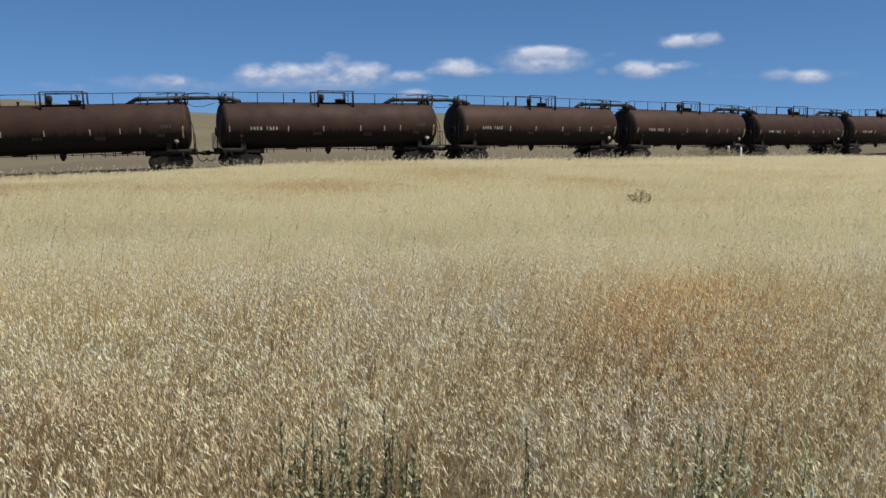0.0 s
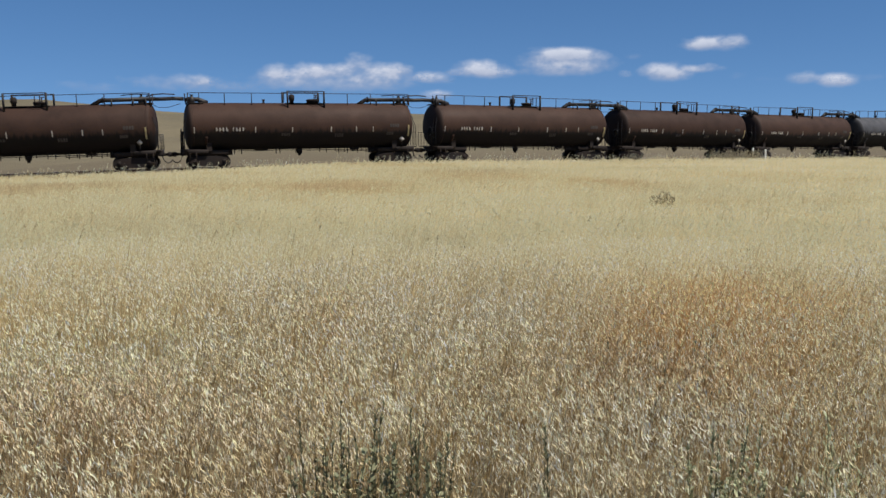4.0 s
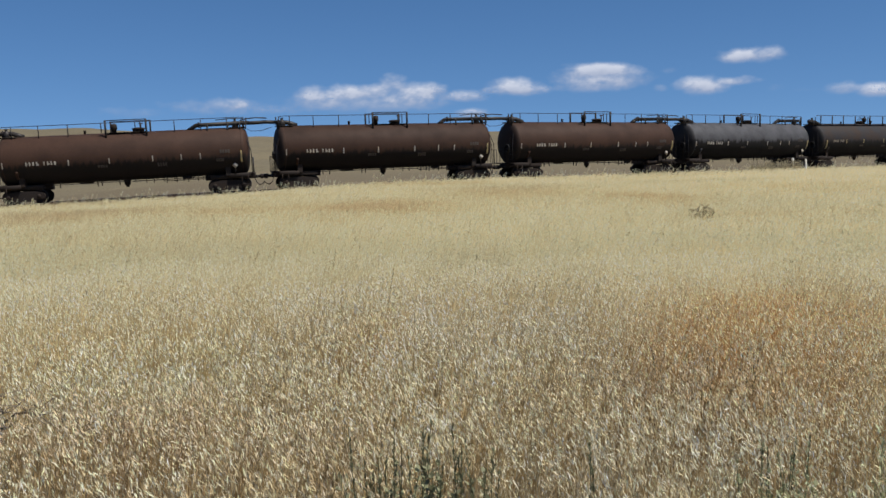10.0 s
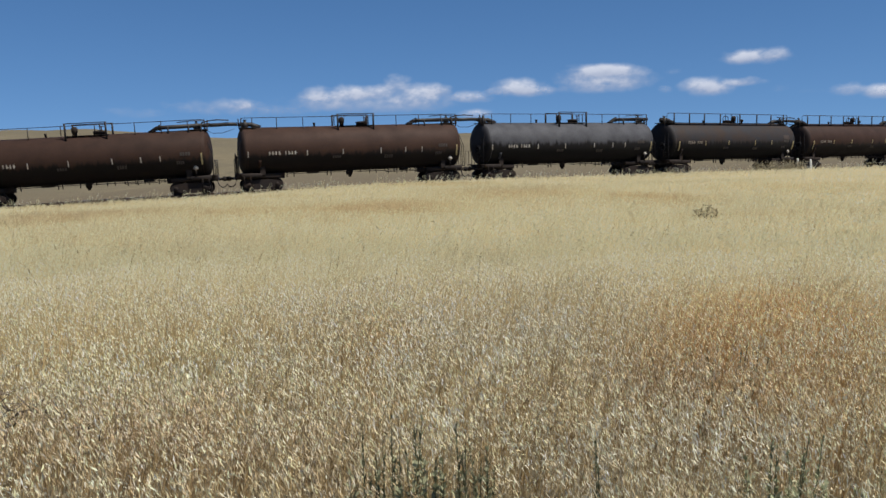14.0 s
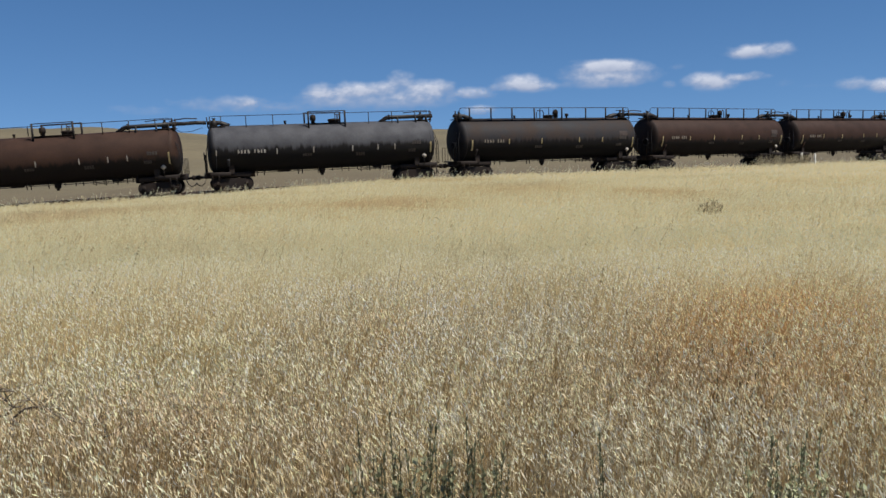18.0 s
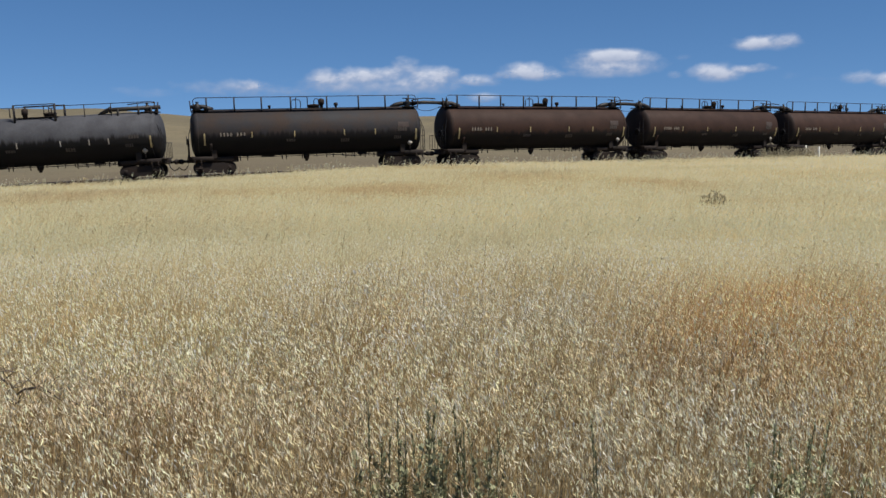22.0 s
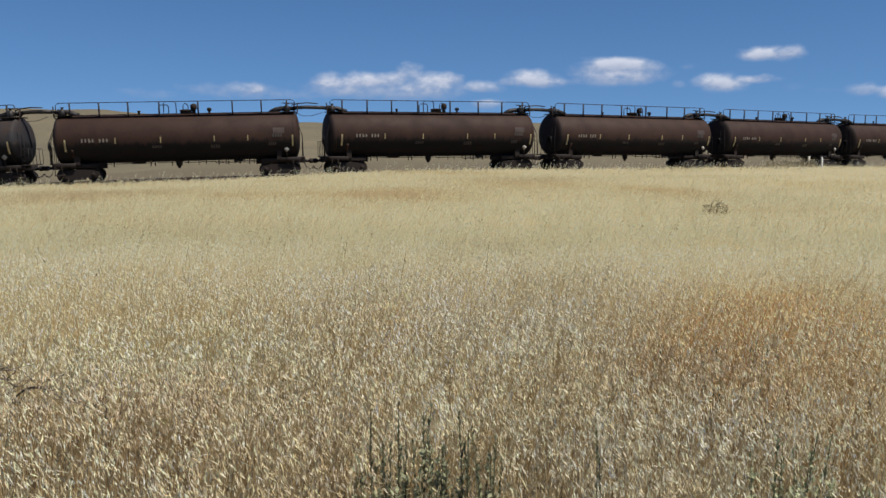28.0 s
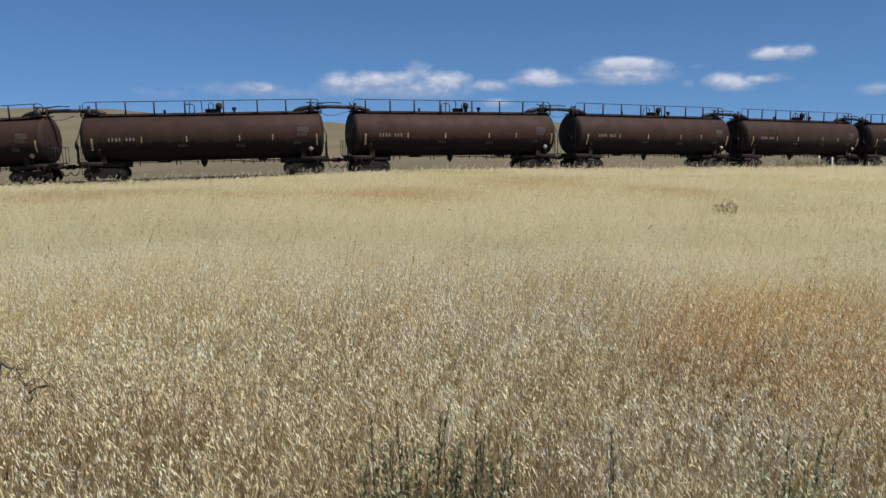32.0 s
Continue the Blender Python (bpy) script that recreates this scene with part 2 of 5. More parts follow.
def soil():
    """Dry ground: straw litter over brown soil near by, pale dry grass with darker patches on the slopes."""
    m = bpy.data.materials.new("dry_ground")
    m.use_nodes = True
    n, l = m.node_tree.nodes, m.node_tree.links
    b = n["Principled BSDF"]
    b.inputs["Roughness"].default_value = 0.95
    b.inputs["Specular IOR Level"].default_value = 0.05
    tc = n.new("ShaderNodeTexCoord")
    wide, mid, fine = (n.new("ShaderNodeTexNoise") for _ in range(3))
    for tex, sc, de in ((wide, 0.02, 6), (mid, 0.35, 5), (fine, 9.0, 6)):
        tex.inputs["Scale"].default_value, tex.inputs["Detail"].default_value = sc, de
        l.new(tc.outputs["Object"], tex.inputs["Vector"])
    a, c = n.new("ShaderNodeMix"), n.new("ShaderNodeMix")
    a.data_type = c.data_type = "RGBA"
    r1, r2 = n.new("ShaderNodeMapRange"), n.new("ShaderNodeMapRange")
    for r in (r1, r2):
        r.inputs["From Min"].default_value, r.inputs["From Max"].default_value = 0.38, 0.62
    l.new(wide.outputs[0], r1.inputs["Value"])
    l.new(mid.outputs[0], r2.inputs["Value"])
    l.new(r1.outputs[0], a.inputs[0])
    a.inputs[6].default_value, a.inputs[7].default_value = (0.150, 0.125, 0.080, 1), (0.115, 0.099, 0.068, 1)
    thatch, lay = n.new("ShaderNodeAttribute"), n.new("ShaderNodeMix")
    thatch.attribute_name = "thatch"
    lay.data_type = "RGBA"
    lay.inputs[7].default_value = (0.38, 0.335, 0.215, 1)
    l.new(thatch.outputs["Fac"], lay.inputs[0])
    k = n.new("ShaderNodeMath")
    k.operation, k.inputs[1].default_value = "MULTIPLY", 0.5
    l.new(r2.outputs[0], k.inputs[0])
    l.new(k.outputs[0], c.inputs[0])
    l.new(a.outputs[2], c.inputs[6])
    c.inputs[7].default_value = (0.105, 0.088, 0.057, 1)
    hsv = n.new("ShaderNodeHueSaturation")
    r3 = n.new("ShaderNodeMapRange")
    r3.inputs["To Min"].default_value, r3.inputs["To Max"].default_value = 0.6, 1.4
    l.new(fine.outputs[0], r3.inputs["Value"])
    l.new(r3.outputs[0], hsv.inputs["Value"])
    bare, dirt = n.new("ShaderNodeAttribute"), n.new("ShaderNodeMix")
    bare.attribute_name = "bare"
    dirt.data_type = "RGBA"
    dirt.inputs[7].default_value = (0.112, 0.092, 0.062, 1)
    l.new(bare.outputs["Fac"], dirt.inputs[0])
    l.new(c.outputs[2], dirt.inputs[6])
    l.new(dirt.outputs[2], lay.inputs[6])
    l.new(lay.outputs[2], hsv.inputs["Color"])
    l.new(hsv.outputs[0], b.inputs["Base Color"])
    bp = n.new("ShaderNodeBump")
    bp.inputs["Strength"].default_value, bp.inputs["Distance"].default_value = 0.6, 0.05
    l.new(fine.outputs[0], bp.inputs["Height"])
    l.new(bp.outputs[0], b.inputs["Normal"])
    return m


SOIL = soil()

# ---------------------------------------------------------------- the line of the track
PITCH = 16.5                        # metres from coupling to coupling


def line_table():
    """The track's centre line, a curve that eases into a straight: s, x, y, heading and height of the rails."""
    s = np.arange(-120.0, 262.0, 1.0)
    e = np.clip(s, -36, 90)
    bend = np.maximum(0.008267 - 2.0048e-04 * e, -0.0006)
    bend = np.where(s < -55, 0.007, bend)
    head = 0.36671 + np.concatenate([[0], np.cumsum((bend[1:] + bend[:-1]) / 2)])
    head -= np.interp(0.0, s, head) - 0.36671
    x = np.concatenate([[0], np.cumsum((np.cos(head[1:]) + np.cos(head[:-1])) / 2)])
    y = np.concatenate([[0], np.cumsum((np.sin(head[1:]) + np.sin(head[:-1])) / 2)])
    x -= np.interp(0.0, s, x)
    y += 59.223 - np.interp(0.0, s, y)
    k = np.clip(s, -42, 62)
    z = -0.3234 + 0.002479 * k - 4.79525e-04 * k * k + 5.6183e-06 * k ** 3
    return s, x, y, head, z


LINE = line_table()


def on_track(s):
    """The place on the track's centre line, s metres along it, and its heading."""
    return tuple(float(np.interp(s, LINE[0], LINE[i])) for i in (1, 2, 3))


def rail_top(s):
    """The height of the rails, s metres along the line."""
    return np.interp(s, LINE[0], LINE[4])


def to_track(x, y):
    """For places on the ground: metres along the line, and metres beyond it as seen from the field."""
    x, y = np.asarray(x, float), np.asarray(y, float)
    fx, fy = x.ravel(), y.ravel()
    along, off = np.empty(len(fx)), np.empty(len(fx))
    ls, lx, ly, lh = (v[::4] for v in LINE[:4])
    for i in range(0, len(fx), 20000):
        px, py = fx[i:i + 20000], fy[i:i + 20000]
        j = ((px[:, None] - lx) ** 2 + (py[:, None] - ly) ** 2).argmin(1)
        for _ in range(2):
            sj = ls[j] if _ == 0 else along[i:i + 20000]
            hx, hy, hh = (np.interp(sj, LINE[0], LINE[k]) for k in (1, 2, 3))
            along[i:i + 20000] = sj + (px - hx) * np.cos(hh) + (py - hy) * np.sin(hh)
            off[i:i + 20000] = -(px - hx) * np.sin(hh) + (py - hy) * np.cos(hh)
    return along.reshape(x.shape), off.reshape(x.shape)


def off_track(x, y):
    return to_track(x, y)[1]


def smooth(v, a, b):
    k = np.clip((v - a) / (b - a), 0, 1)
    return k * k * (3 - 2 * k)


def ripple(x, y, size, seed):
    """Soft noise from crossed waves, about -1 to 1."""
    r = np.random.RandomState(seed)
    out = np.zeros_like(x, dtype=float)
    for i in range(7):
        a, w, p = r.uniform(0, 6.28), r.uniform(0.6, 1.7) / size, r.uniform(0, 6.28)
        out += np.sin((x * np.cos(a) + y * np.sin(a)) * w * 6.28 + p + 1.3 * np.sin((x * np.sin(a) - y * np.cos(a)) * w * 4 + 2 * p))
    return out / 4.0


def ground_height(x, y):
    x, y = np.asarray(x, float), np.asarray(y, float)
    s, n = to_track(x, y)
    near = -0.0155 * np.clip(y, -40, 200) - 0.42 * smooth(-x, 6, 24) * smooth(y, 15, 42) + 0.16 * smooth(x, -12, 4) * smooth(y, 15, 42)
    near = near + 0.05 * ripple(x, y, 9.0, 3) + (0.24 * smooth(x, -13, -3) - 0.08 * smooth(x, 18, 40)) * smooth(n, -16, -5)
    bed = rail_top(s) - 0.34
    far = bed - 0.1 + 0.012 * np.clip(n - 4, 0, 80) + 0.12 * ripple(x, y, 30, 5) * smooth(n, 6, 30)
    z = near + (bed - near) * smooth(n, -6.5, -2.6)
    z = z + (far - bed) * smooth(n, 2.6, 6.0)
    # the dry hills beyond
    az = np.degrees(np.arctan2(x, y))
    dist = np.hypot(x, y)
    tops = np.interp(az, (-180, -70, -38, -30.5, -27.6, -24.5, -21.3, -18.5, -16.5, -14.4, -10.7, -7, -3.2, 0.6, 4.4, 8.2, 15.5, 19, 25.5, 40, 75, 180), (2, 10, 16.5, 17.6, 18, 17.3, 17.6, 15.9, 14.3, 13.2, 12.9, 11.6, 11.8, 12.6, 11.4, 11.3, 9, 9.2, 7, 5, 3, 2))
    rise = smooth(dist, 130, 420)
    z = z + rise * tops * (1 + 0.05 * ripple(x, y, 90, 9)) + rise * 0.8 * ripple(x, y, 60, 11)
    z = z - 24 * smooth(dist, 480, 1100)
    return z


# ---------------------------------------------------------------- mesh helpers
def finish(bm, name, mat, flat=False):
    me = bpy.data.meshes.new(name)
    if not flat:
        for f in bm.faces:
            f.smooth = True
    bm.to_mesh(me)
    bm.free()
    me.materials.append(mat)
    return me


def part(name, bm, mat, parent, label="", flat=False):
    """One bmesh as one mesh object under a thing or a part."""
    ob = new(name, finish(bm, name, mat, flat))
    ob.parent = parent
    if label:
        tagged(ob, label)
    return ob


def shared(name, me, parent, m):
    """One more object on a mesh that is already there."""
    ob = new(name, me)
    ob.parent = parent
    ob.matrix_local = m
    return ob


def box(bm, x0, x1, y0, y1, z0, z1, bevel=0.0):
    g = bmesh.ops.create_cube(bm, size=1, matrix=Matrix.Translation(((x0 + x1) / 2, (y0 + y1) / 2, (z0 + z1) / 2)) @ Matrix.Diagonal((x1 - x0, y1 - y0, z1 - z0, 1)))
    if bevel:
        es = list({e for v in g["verts"] for e in v.link_edges})
        bmesh.ops.bevel(bm, geom=es, offset=bevel, segments=1, affect="EDGES")
    return bm


def tube(bm, points, r, sides=8, cap=True):
    """A round bar or pipe along a line of points; r is one radius or one for each point."""
    pts = [Vector(p) for p in points]
    rs = [r] * len(pts) if isinstance(r, (int, float)) else r
    rings = []
    for i, p in enumerate(pts):
        d = (pts[min(i + 1, len(pts) - 1)] - pts[max(i - 1, 0)]).normalized()
        u = d.cross(Vector((0, 0, 1)) if abs(d.z) < 0.9 else Vector((1, 0, 0))).normalized()
        w = d.cross(u)
        rings.append([bm.verts.new(p + rs[i] * (math.cos(a) * u + math.sin(a) * w)) for a in (k * 2 * math.pi / sides for k in range(sides))])
    for a, b in zip(rings, rings[1:]):
        for k in range(sides):
            bm.faces.new((a[k], a[(k + 1) % sides], b[(k + 1) % sides], b[k]))
    if cap:
        bm.faces.new(rings[0][::-1])
        bm.faces.new(rings[-1])
    return bm


def turned(bm, profile, axis="x", sides=32, at=(0, 0, 0)):
    """A body turned about an axis from (along, radius) pairs."""
    rings = []
    for s, r in profile:
        ring = []
        for k in range(sides):
            a = 2 * math.pi * k / sides
            c, d = r * math.cos(a), r * math.sin(a)
            v = {"x": (s, c, d), "y": (c, s, d), "z": (c, d, s)}[axis]
            ring.append(bm.verts.new(Vector(at) + Vector(v)))
        rings.append(ring)
    for a, b in zip(rings, rings[1:]):
        for k in range(sides):
            bm.faces.new((a[k], a[(k + 1) % sides], b[(k + 1) % sides], b[k]))
    bm.faces.new(rings[0])
    bm.faces.new(rings[-1])
    bmesh.ops.recalc_face_normals(bm, faces=bm.faces)
    return bm


def B():
    return bmesh.new()


# ---------------------------------------------------------------- the ground
def build_ground():
    """One sheet from the camera's feet to the horizon, finer near by."""
    radii = np.concatenate([np.linspace(0.4, 12, 40), np.linspace(12.5, 100, 150), np.geomspace(102, 1500, 70)])
    angles = np.radians(np.concatenate([np.linspace(-40, 40, 180), np.linspace(42, 318, 90)]))
    xs = np.sin(angles)[None, :] * radii[:, None]
    ys = np.cos(angles)[None, :] * radii[:, None]
    zs = ground_height(xs, ys)
    na, nr = len(angles), len(radii)
    verts = np.stack([xs, ys, zs], -1).reshape(-1, 3)
    i, j = np.meshgrid(np.arange(nr - 1), np.arange(na), indexing="ij")
    k = (j + 1) % na
    quads = np.stack([i * na + j, (i + 1) * na + j, (i + 1) * na + k, i * na + k], -1).reshape(-1, 4)
    tip = len(verts)
    verts = np.vstack([verts, [[0, 0, float(ground_height(0.0, 0.0))]]])
    faces = quads.tolist() + [(tip, a, (a + 1) % na) for a in range(na)]
    me = bpy.data.meshes.new("ground")
    me.from_pydata(verts.tolist(), [], faces)
    me.polygons.foreach_set("use_smooth", [True] * len(me.polygons))
    me.materials.append(SOIL)
    me.update()
    # straw litter up to the railway, painted paler far off so gaps look lit
    straw_bed = smooth(-off_track(verts[:, 0], verts[:, 1]), 2.6, 5.0) * smooth(np.hypot(verts[:, 0], verts[:, 1]), 6, 13) * (verts[:, 1] > -60)
    # trodden brown dirt along the railway
    n = off_track(verts[:, 0], verts[:, 1])
    bare = smooth(n, -3.5, -1.5) * (1 - smooth(n, 18, 60)) * 0.9
    me.attributes.new("bare", "FLOAT", "POINT").data.foreach_set("value", bare.astype(np.float32))
    me.attributes.new("thatch", "FLOAT", "POINT").data.foreach_set("value", straw_bed.astype(np.float32))
    return tagged(new("ground", me), "dry sloping field with bare tan hills behind the railway", "ground", kind="structure")


GROUND = build_ground()


# ---------------------------------------------------------------- the railway line
def swept(name, section, s0, s1, step, mat, parent, jitter=0.0):
    """A strip with one cross-section (across, up) along the track."""
    bm, rings, r = B(), [], random.Random(4)
    s = s0
    while s <= s1 + 1e-6:
        x, y, a = on_track(s)
        ring = []
        for v, z in section:
            jz = r.uniform(-jitter, jitter) + float(rail_top(s))
            ring.append(bm.verts.new((x - math.sin(a) * v, y + math.cos(a) * v, z + jz)))
        rings.append(ring)
        s += step
    for a, b in zip(rings, rings[1:]):
        for k in range(len(section) - 1):
            bm.faces.new((a[k], b[k], b[k + 1], a[k + 1]))
    bmesh.ops.recalc_face_normals(bm, faces=bm.faces)
    if parent is None:
        return new(name, finish(bm, name, mat))
    return part(name, bm, mat, parent)


def build_track():
    z = 0.0
    bed = swept("ballast", [(-3.1, z - 0.62), (-2.3, z - 0.32), (-1.6, z - 0.20), (-0.5, z - 0.21), (0.5, z - 0.21), (1.6, z - 0.20), (2.3, z - 0.32), (3.1, z - 0.62)], -95, 210, 0.5, BALLAST, None, 0.035)
    tagged(bed, "low dusty stone ballast bed under the curved track", "ballast", kind="structure")
    line = tagged(new("railway_track"), "curved single railway track with rusty rails on dark wooden ties", "track", kind="structure")
    for side in (-0.76, 0.76):
        rail = swept("rail", [(side - 0.07, z - 0.17), (side - 0.07, z - 0.15), (side - 0.012, z - 0.13), (side - 0.012, z - 0.045), (side - 0.036, z - 0.035), (side - 0.034, z),
                              (side + 0.034, z), (side + 0.036, z - 0.035), (side + 0.012, z - 0.045), (side + 0.012, z - 0.13), (side + 0.07, z - 0.15), (side + 0.07, z - 0.17)], -95, 210, 0.8, STEEL, line)
        swept("rail_head", [(side - 0.028, z + 0.001), (side, z + 0.004), (side + 0.028, z + 0.001)], -95, 210, 0.8, SHINE, rail)
    tie = finish(box(B(), -0.11, 0.11, -1.3, 1.3, -0.17, 0, 0.012), "tie", TIE, True)
    r = random.Random(8)
    for i in range(290):
        s = -60 + i * 0.55 + r.uniform(-0.03, 0.03)
        x, y, a = on_track(s)
        shared("tie", tie, line, pose(x, y, float(rail_top(s)) - 0.165 + r.uniform(-0.012, 0.012), 0, r.uniform(-1.5, 1.5), math.degrees(a) + r.uniform(-1.5, 1.5)))
    return line


build_track()


# ---------------------------------------------------------------- the tank cars
TANK_R, TANK_HALF, AXIS = 1.50, 7.47, 2.59      # tank radius, half its length, height of its axis over the rail
TOP = AXIS + TANK_R
WHEEL_R, BOGIE = 0.42, 6.1


def skin(z):
    """How far out the near side of the tank lies at a height over its axis."""
    return -math.sqrt(max(TANK_R ** 2 - z * z, 0.0))


def side_plate(x0, x1, z0, z1, proud=0.02):
    """A thin plate that lies on the round side of the tank."""
    bm, n, rows = B(), 4, []
    for i in range(n + 1):
        z = z0 + (z1 - z0) * i / n
        k = (TANK_R + proud) / TANK_R
        rows.append([bm.verts.new((x, skin(z) * k, AXIS + z * k)) for x in (x0, x1)])
    for a, b in zip(rows, rows[1:]):
        bm.faces.new((a[0], a[1], b[1], b[0]))
    g = bmesh.ops.extrude_face_region(bm, geom=bm.faces[:])
    bmesh.ops.translate(bm, vec=(0, 0.03, 0), verts=[v for v in g["geom"] if isinstance(v, bmesh.types.BMVert)])
    bmesh.ops.recalc_face_normals(bm, faces=bm.faces)
    return bm


def bogie(car, x):
    """A two-axle truck: two cast side frames, a bolster, springs and two wheelsets."""
    truck = part("bogie", box(B(), x - 0.2, x + 0.2, -0.95, 0.95, 0.45, 0.72, 0.03), IRON, car)
    for side in (-1, 1):
        bm = B()
        y = side * 0.97
        outline = [(-1.20, 0.30), (-1.24, 0.44), (-1.18, 0.60), (-0.95, 0.68), (-0.45, 0.76), (0.45, 0.76), (0.95, 0.68), (1.18, 0.60), (1.24, 0.44), (1.20, 0.30), (0.80, 0.26), (0.50, 0.13), (-0.50, 0.13), (-0.80, 0.26)]
        f = bm.faces.new([bm.verts.new((x + px, y - 0.07, pz)) for px, pz in outline])
        e = bmesh.ops.extrude_face_region(bm, geom=[f])
        bmesh.ops.translate(bm, vec=(0, 0.14, 0), verts=[v for v in e["geom"] if isinstance(v, bmesh.types.BMVert)])
        bmesh.ops.recalc_face_normals(bm, faces=bm.faces)
        part("side_frame", bm, IRON, truck, flat=True)
        for k in (-1, 1):
            part("bearing_cap", turned(B(), [(y - side * 0.02, 0.13), (y + side * 0.10, 0.13), (y + side * 0.13, 0.09)], "y", 12, (x + k * 0.88, 0, 0.44)), IRON, truck)
        bm = B()
        for k in (-0.16, 0.0, 0.16):
            tube(bm, [(x + k, y, 0.24), (x + k, y, 0.5)], 0.065, 8)
        part("spring_group", bm, IRON, truck)
    for k in (-0.36, 0.36):
        part("brake_beam", box(B(), x + k - 0.07, x + k + 0.07, -0.86, 0.86, 0.22, 0.56, 0.03), IRON, truck)
    for k in (-1, 1):
        bm = B()
        for s in (-1, 1):
            turned(bm, [(s * 0.69, 0.10), (s * 0.70, 0.20), (s * 0.715, 0.34), (s * 0.685, 0.35), (s * 0.67, WHEEL_R + 0.025), (s * 0.70, WHEEL_R), (s * 0.815, WHEEL_R - 0.006), (s * 0.815, 0.36),
                        (s * 0.76, 0.34), (s * 0.745, 0.18), (s * 0.80, 0.11), (s * 0.80, 0.0001)], "y", 24)
        turned(bm, [(-0.7, 0.085), (0.7, 0.085)], "y", 10)
        w = part("wheelset", bm, WHEEL, truck)
        w.location = (x + k * 0.88, 0, WHEEL_R)
    return truck


def tank_car(paint, old, label, linked=True):
    """A tank car of a unit train: the tank on two bogies, stub sills, top walkway and railing, manway, and the loading pipes that join the cars."""
    car = tagged(new("tank_car"), label, "tank car", "tank cars of the train")
    # tank with dished ends
    bulge = 0.40
    prof = [(-(TANK_HALF - bulge) - bulge * math.sqrt(max(1 - u ** 3, 0)), TANK_R * u) for u in (0.001, 0.3, 0.5, 0.65, 0.77, 0.86, 0.92, 0.96, 0.985, 1.0)]
    full = prof + [(-x, r) for x, r in reversed(prof)]
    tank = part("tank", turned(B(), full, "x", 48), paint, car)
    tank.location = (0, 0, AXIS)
    for x in (-(TANK_HALF - 0.45), TANK_HALF - 0.45):
        part("weld_band", turned(B(), [(x - 0.02, TANK_R - 0.01), (x - 0.02, TANK_R + 0.003), (x + 0.02, TANK_R + 0.003), (x + 0.02, TANK_R - 0.01)], "x", 40, (0, 0, AXIS)), paint, car)
    # stub sills, saddles, bolsters, end platforms, couplers
    for s in (-1, 1):
        e = s * TANK_HALF
        part("stub_sill", box(B(), *sorted((s * 4.6, e + s * 0.28)), -0.33, 0.33, 0.78, 1.16, 0.02), IRON, car)
        bm = B()
        pts = [(-1.12, 1.05), (-1.12, 1.58), (-1.0, 1.50), (-0.5, 1.27), (0, 1.19), (0.5, 1.27), (1.0, 1.50), (1.12, 1.58), (1.12, 1.05), (0.6, 0.80), (-0.6, 0.80)]
        f = bm.faces.new([bm.verts.new((s * BOGIE - 0.16, y, z)) for y, z in pts])
        g = bmesh.ops.extrude_face_region(bm, geom=[f])
        bmesh.ops.translate(bm, vec=(0.32, 0, 0), verts=[v for v in g["geom"] if isinstance(v, bmesh.types.BMVert)])
        bmesh.ops.recalc_face_normals(bm, faces=bm.faces)
        part("saddle", bm, IRON, car, flat=True)
        part("shear_plate", box(B(), *sorted((s * (BOGIE - 1.15), s * (BOGIE + 1.2))), -0.98, 0.98, 0.84, 1.12, 0.03), IRON, car)
        part("end_platform", box(B(), *sorted((e - s * 1.0, e + s * 0.2)), -1.1, 1.1, 1.10, 1.17, 0.01), IRON, car)
        part("side_sill", box(B(), *sorted((e - s * 1.3, e - s * 0.02)), -1.22, -1.04, 0.92, 1.16, 0.03), IRON, car)
        part("coupler", tube(B(), [(e + s * 0.2, 0, 0.88), (e + s * 0.55, 0, 0.88), (e + s * 0.60, -0.06, 0.88), (e + s * 0.75, -0.06, 0.88)], [0.09, 0.09, 0.17, 0.15], 10), IRON, car)
        part("knuckle", box(B(), *sorted((e + s * 0.52, e + s * 0.8)), 0.0, 0.2, 0.74, 1.02, 0.04), IRON, car)
        loop = [(e + s * 0.2, -0.25, 0.82), (e + s * 0.32, -0.27, 0.5), (e + s * 0.5, -0.2, 0.34), (e + s * 0.7, -0.12, 0.4), (e + s * 0.8, -0.1, 0.55)]
        part("air_hose", tube(B(), loop, 0.03, 7), RAILING, car)
        part("uncoupling_lever", tube(B(), [(e + s * 0.22, -1.35, 1.0), (e + s * 0.36, -1.2, 0.86), (e + s * 0.42, -0.1, 0.92)], 0.016, 6), RAILING, car)
        # end ladder and handrail
        ladder = part("end_ladder", tube(tube(B(), [(e + s * 0.12, -1.26, 1.1), (e + s * 0.12, -1.20, 2.5), (e - s * 0.1, -1.0, 3.2), (e - s * 0.35, -0.8, 3.8)], 0.022, 6), [(e + s * 0.12, -0.85, 1.1), (e + s * 0.12, -0.8, 2.5), (e - s * 0.1, -0.6, 3.3), (e - s * 0.35, -0.45, 4.0)], 0.022, 6), RAILING, car)
        for z in (1.4, 1.75, 2.1, 2.44):
            part("rung", tube(B(), [(e + s * 0.12, -1.25, z), (e + s * 0.12, -0.83, z)], 0.014, 6), RAILING, ladder)
        guard = part("end_handrail", tube(B(), [(e + s * 0.16, -0.9, 2.12), (e + s * 0.16, 1.36, 2.12)], 0.02, 6), RAILING, car)
        for y in (-0.45, 0.0, 0.45, 0.9, 1.34):
            part("baluster", tube(B(), [(e + s * 0.16, y, 1.15), (e + s * 0.16, y, 2.12)], 0.018, 6), RAILING, guard)
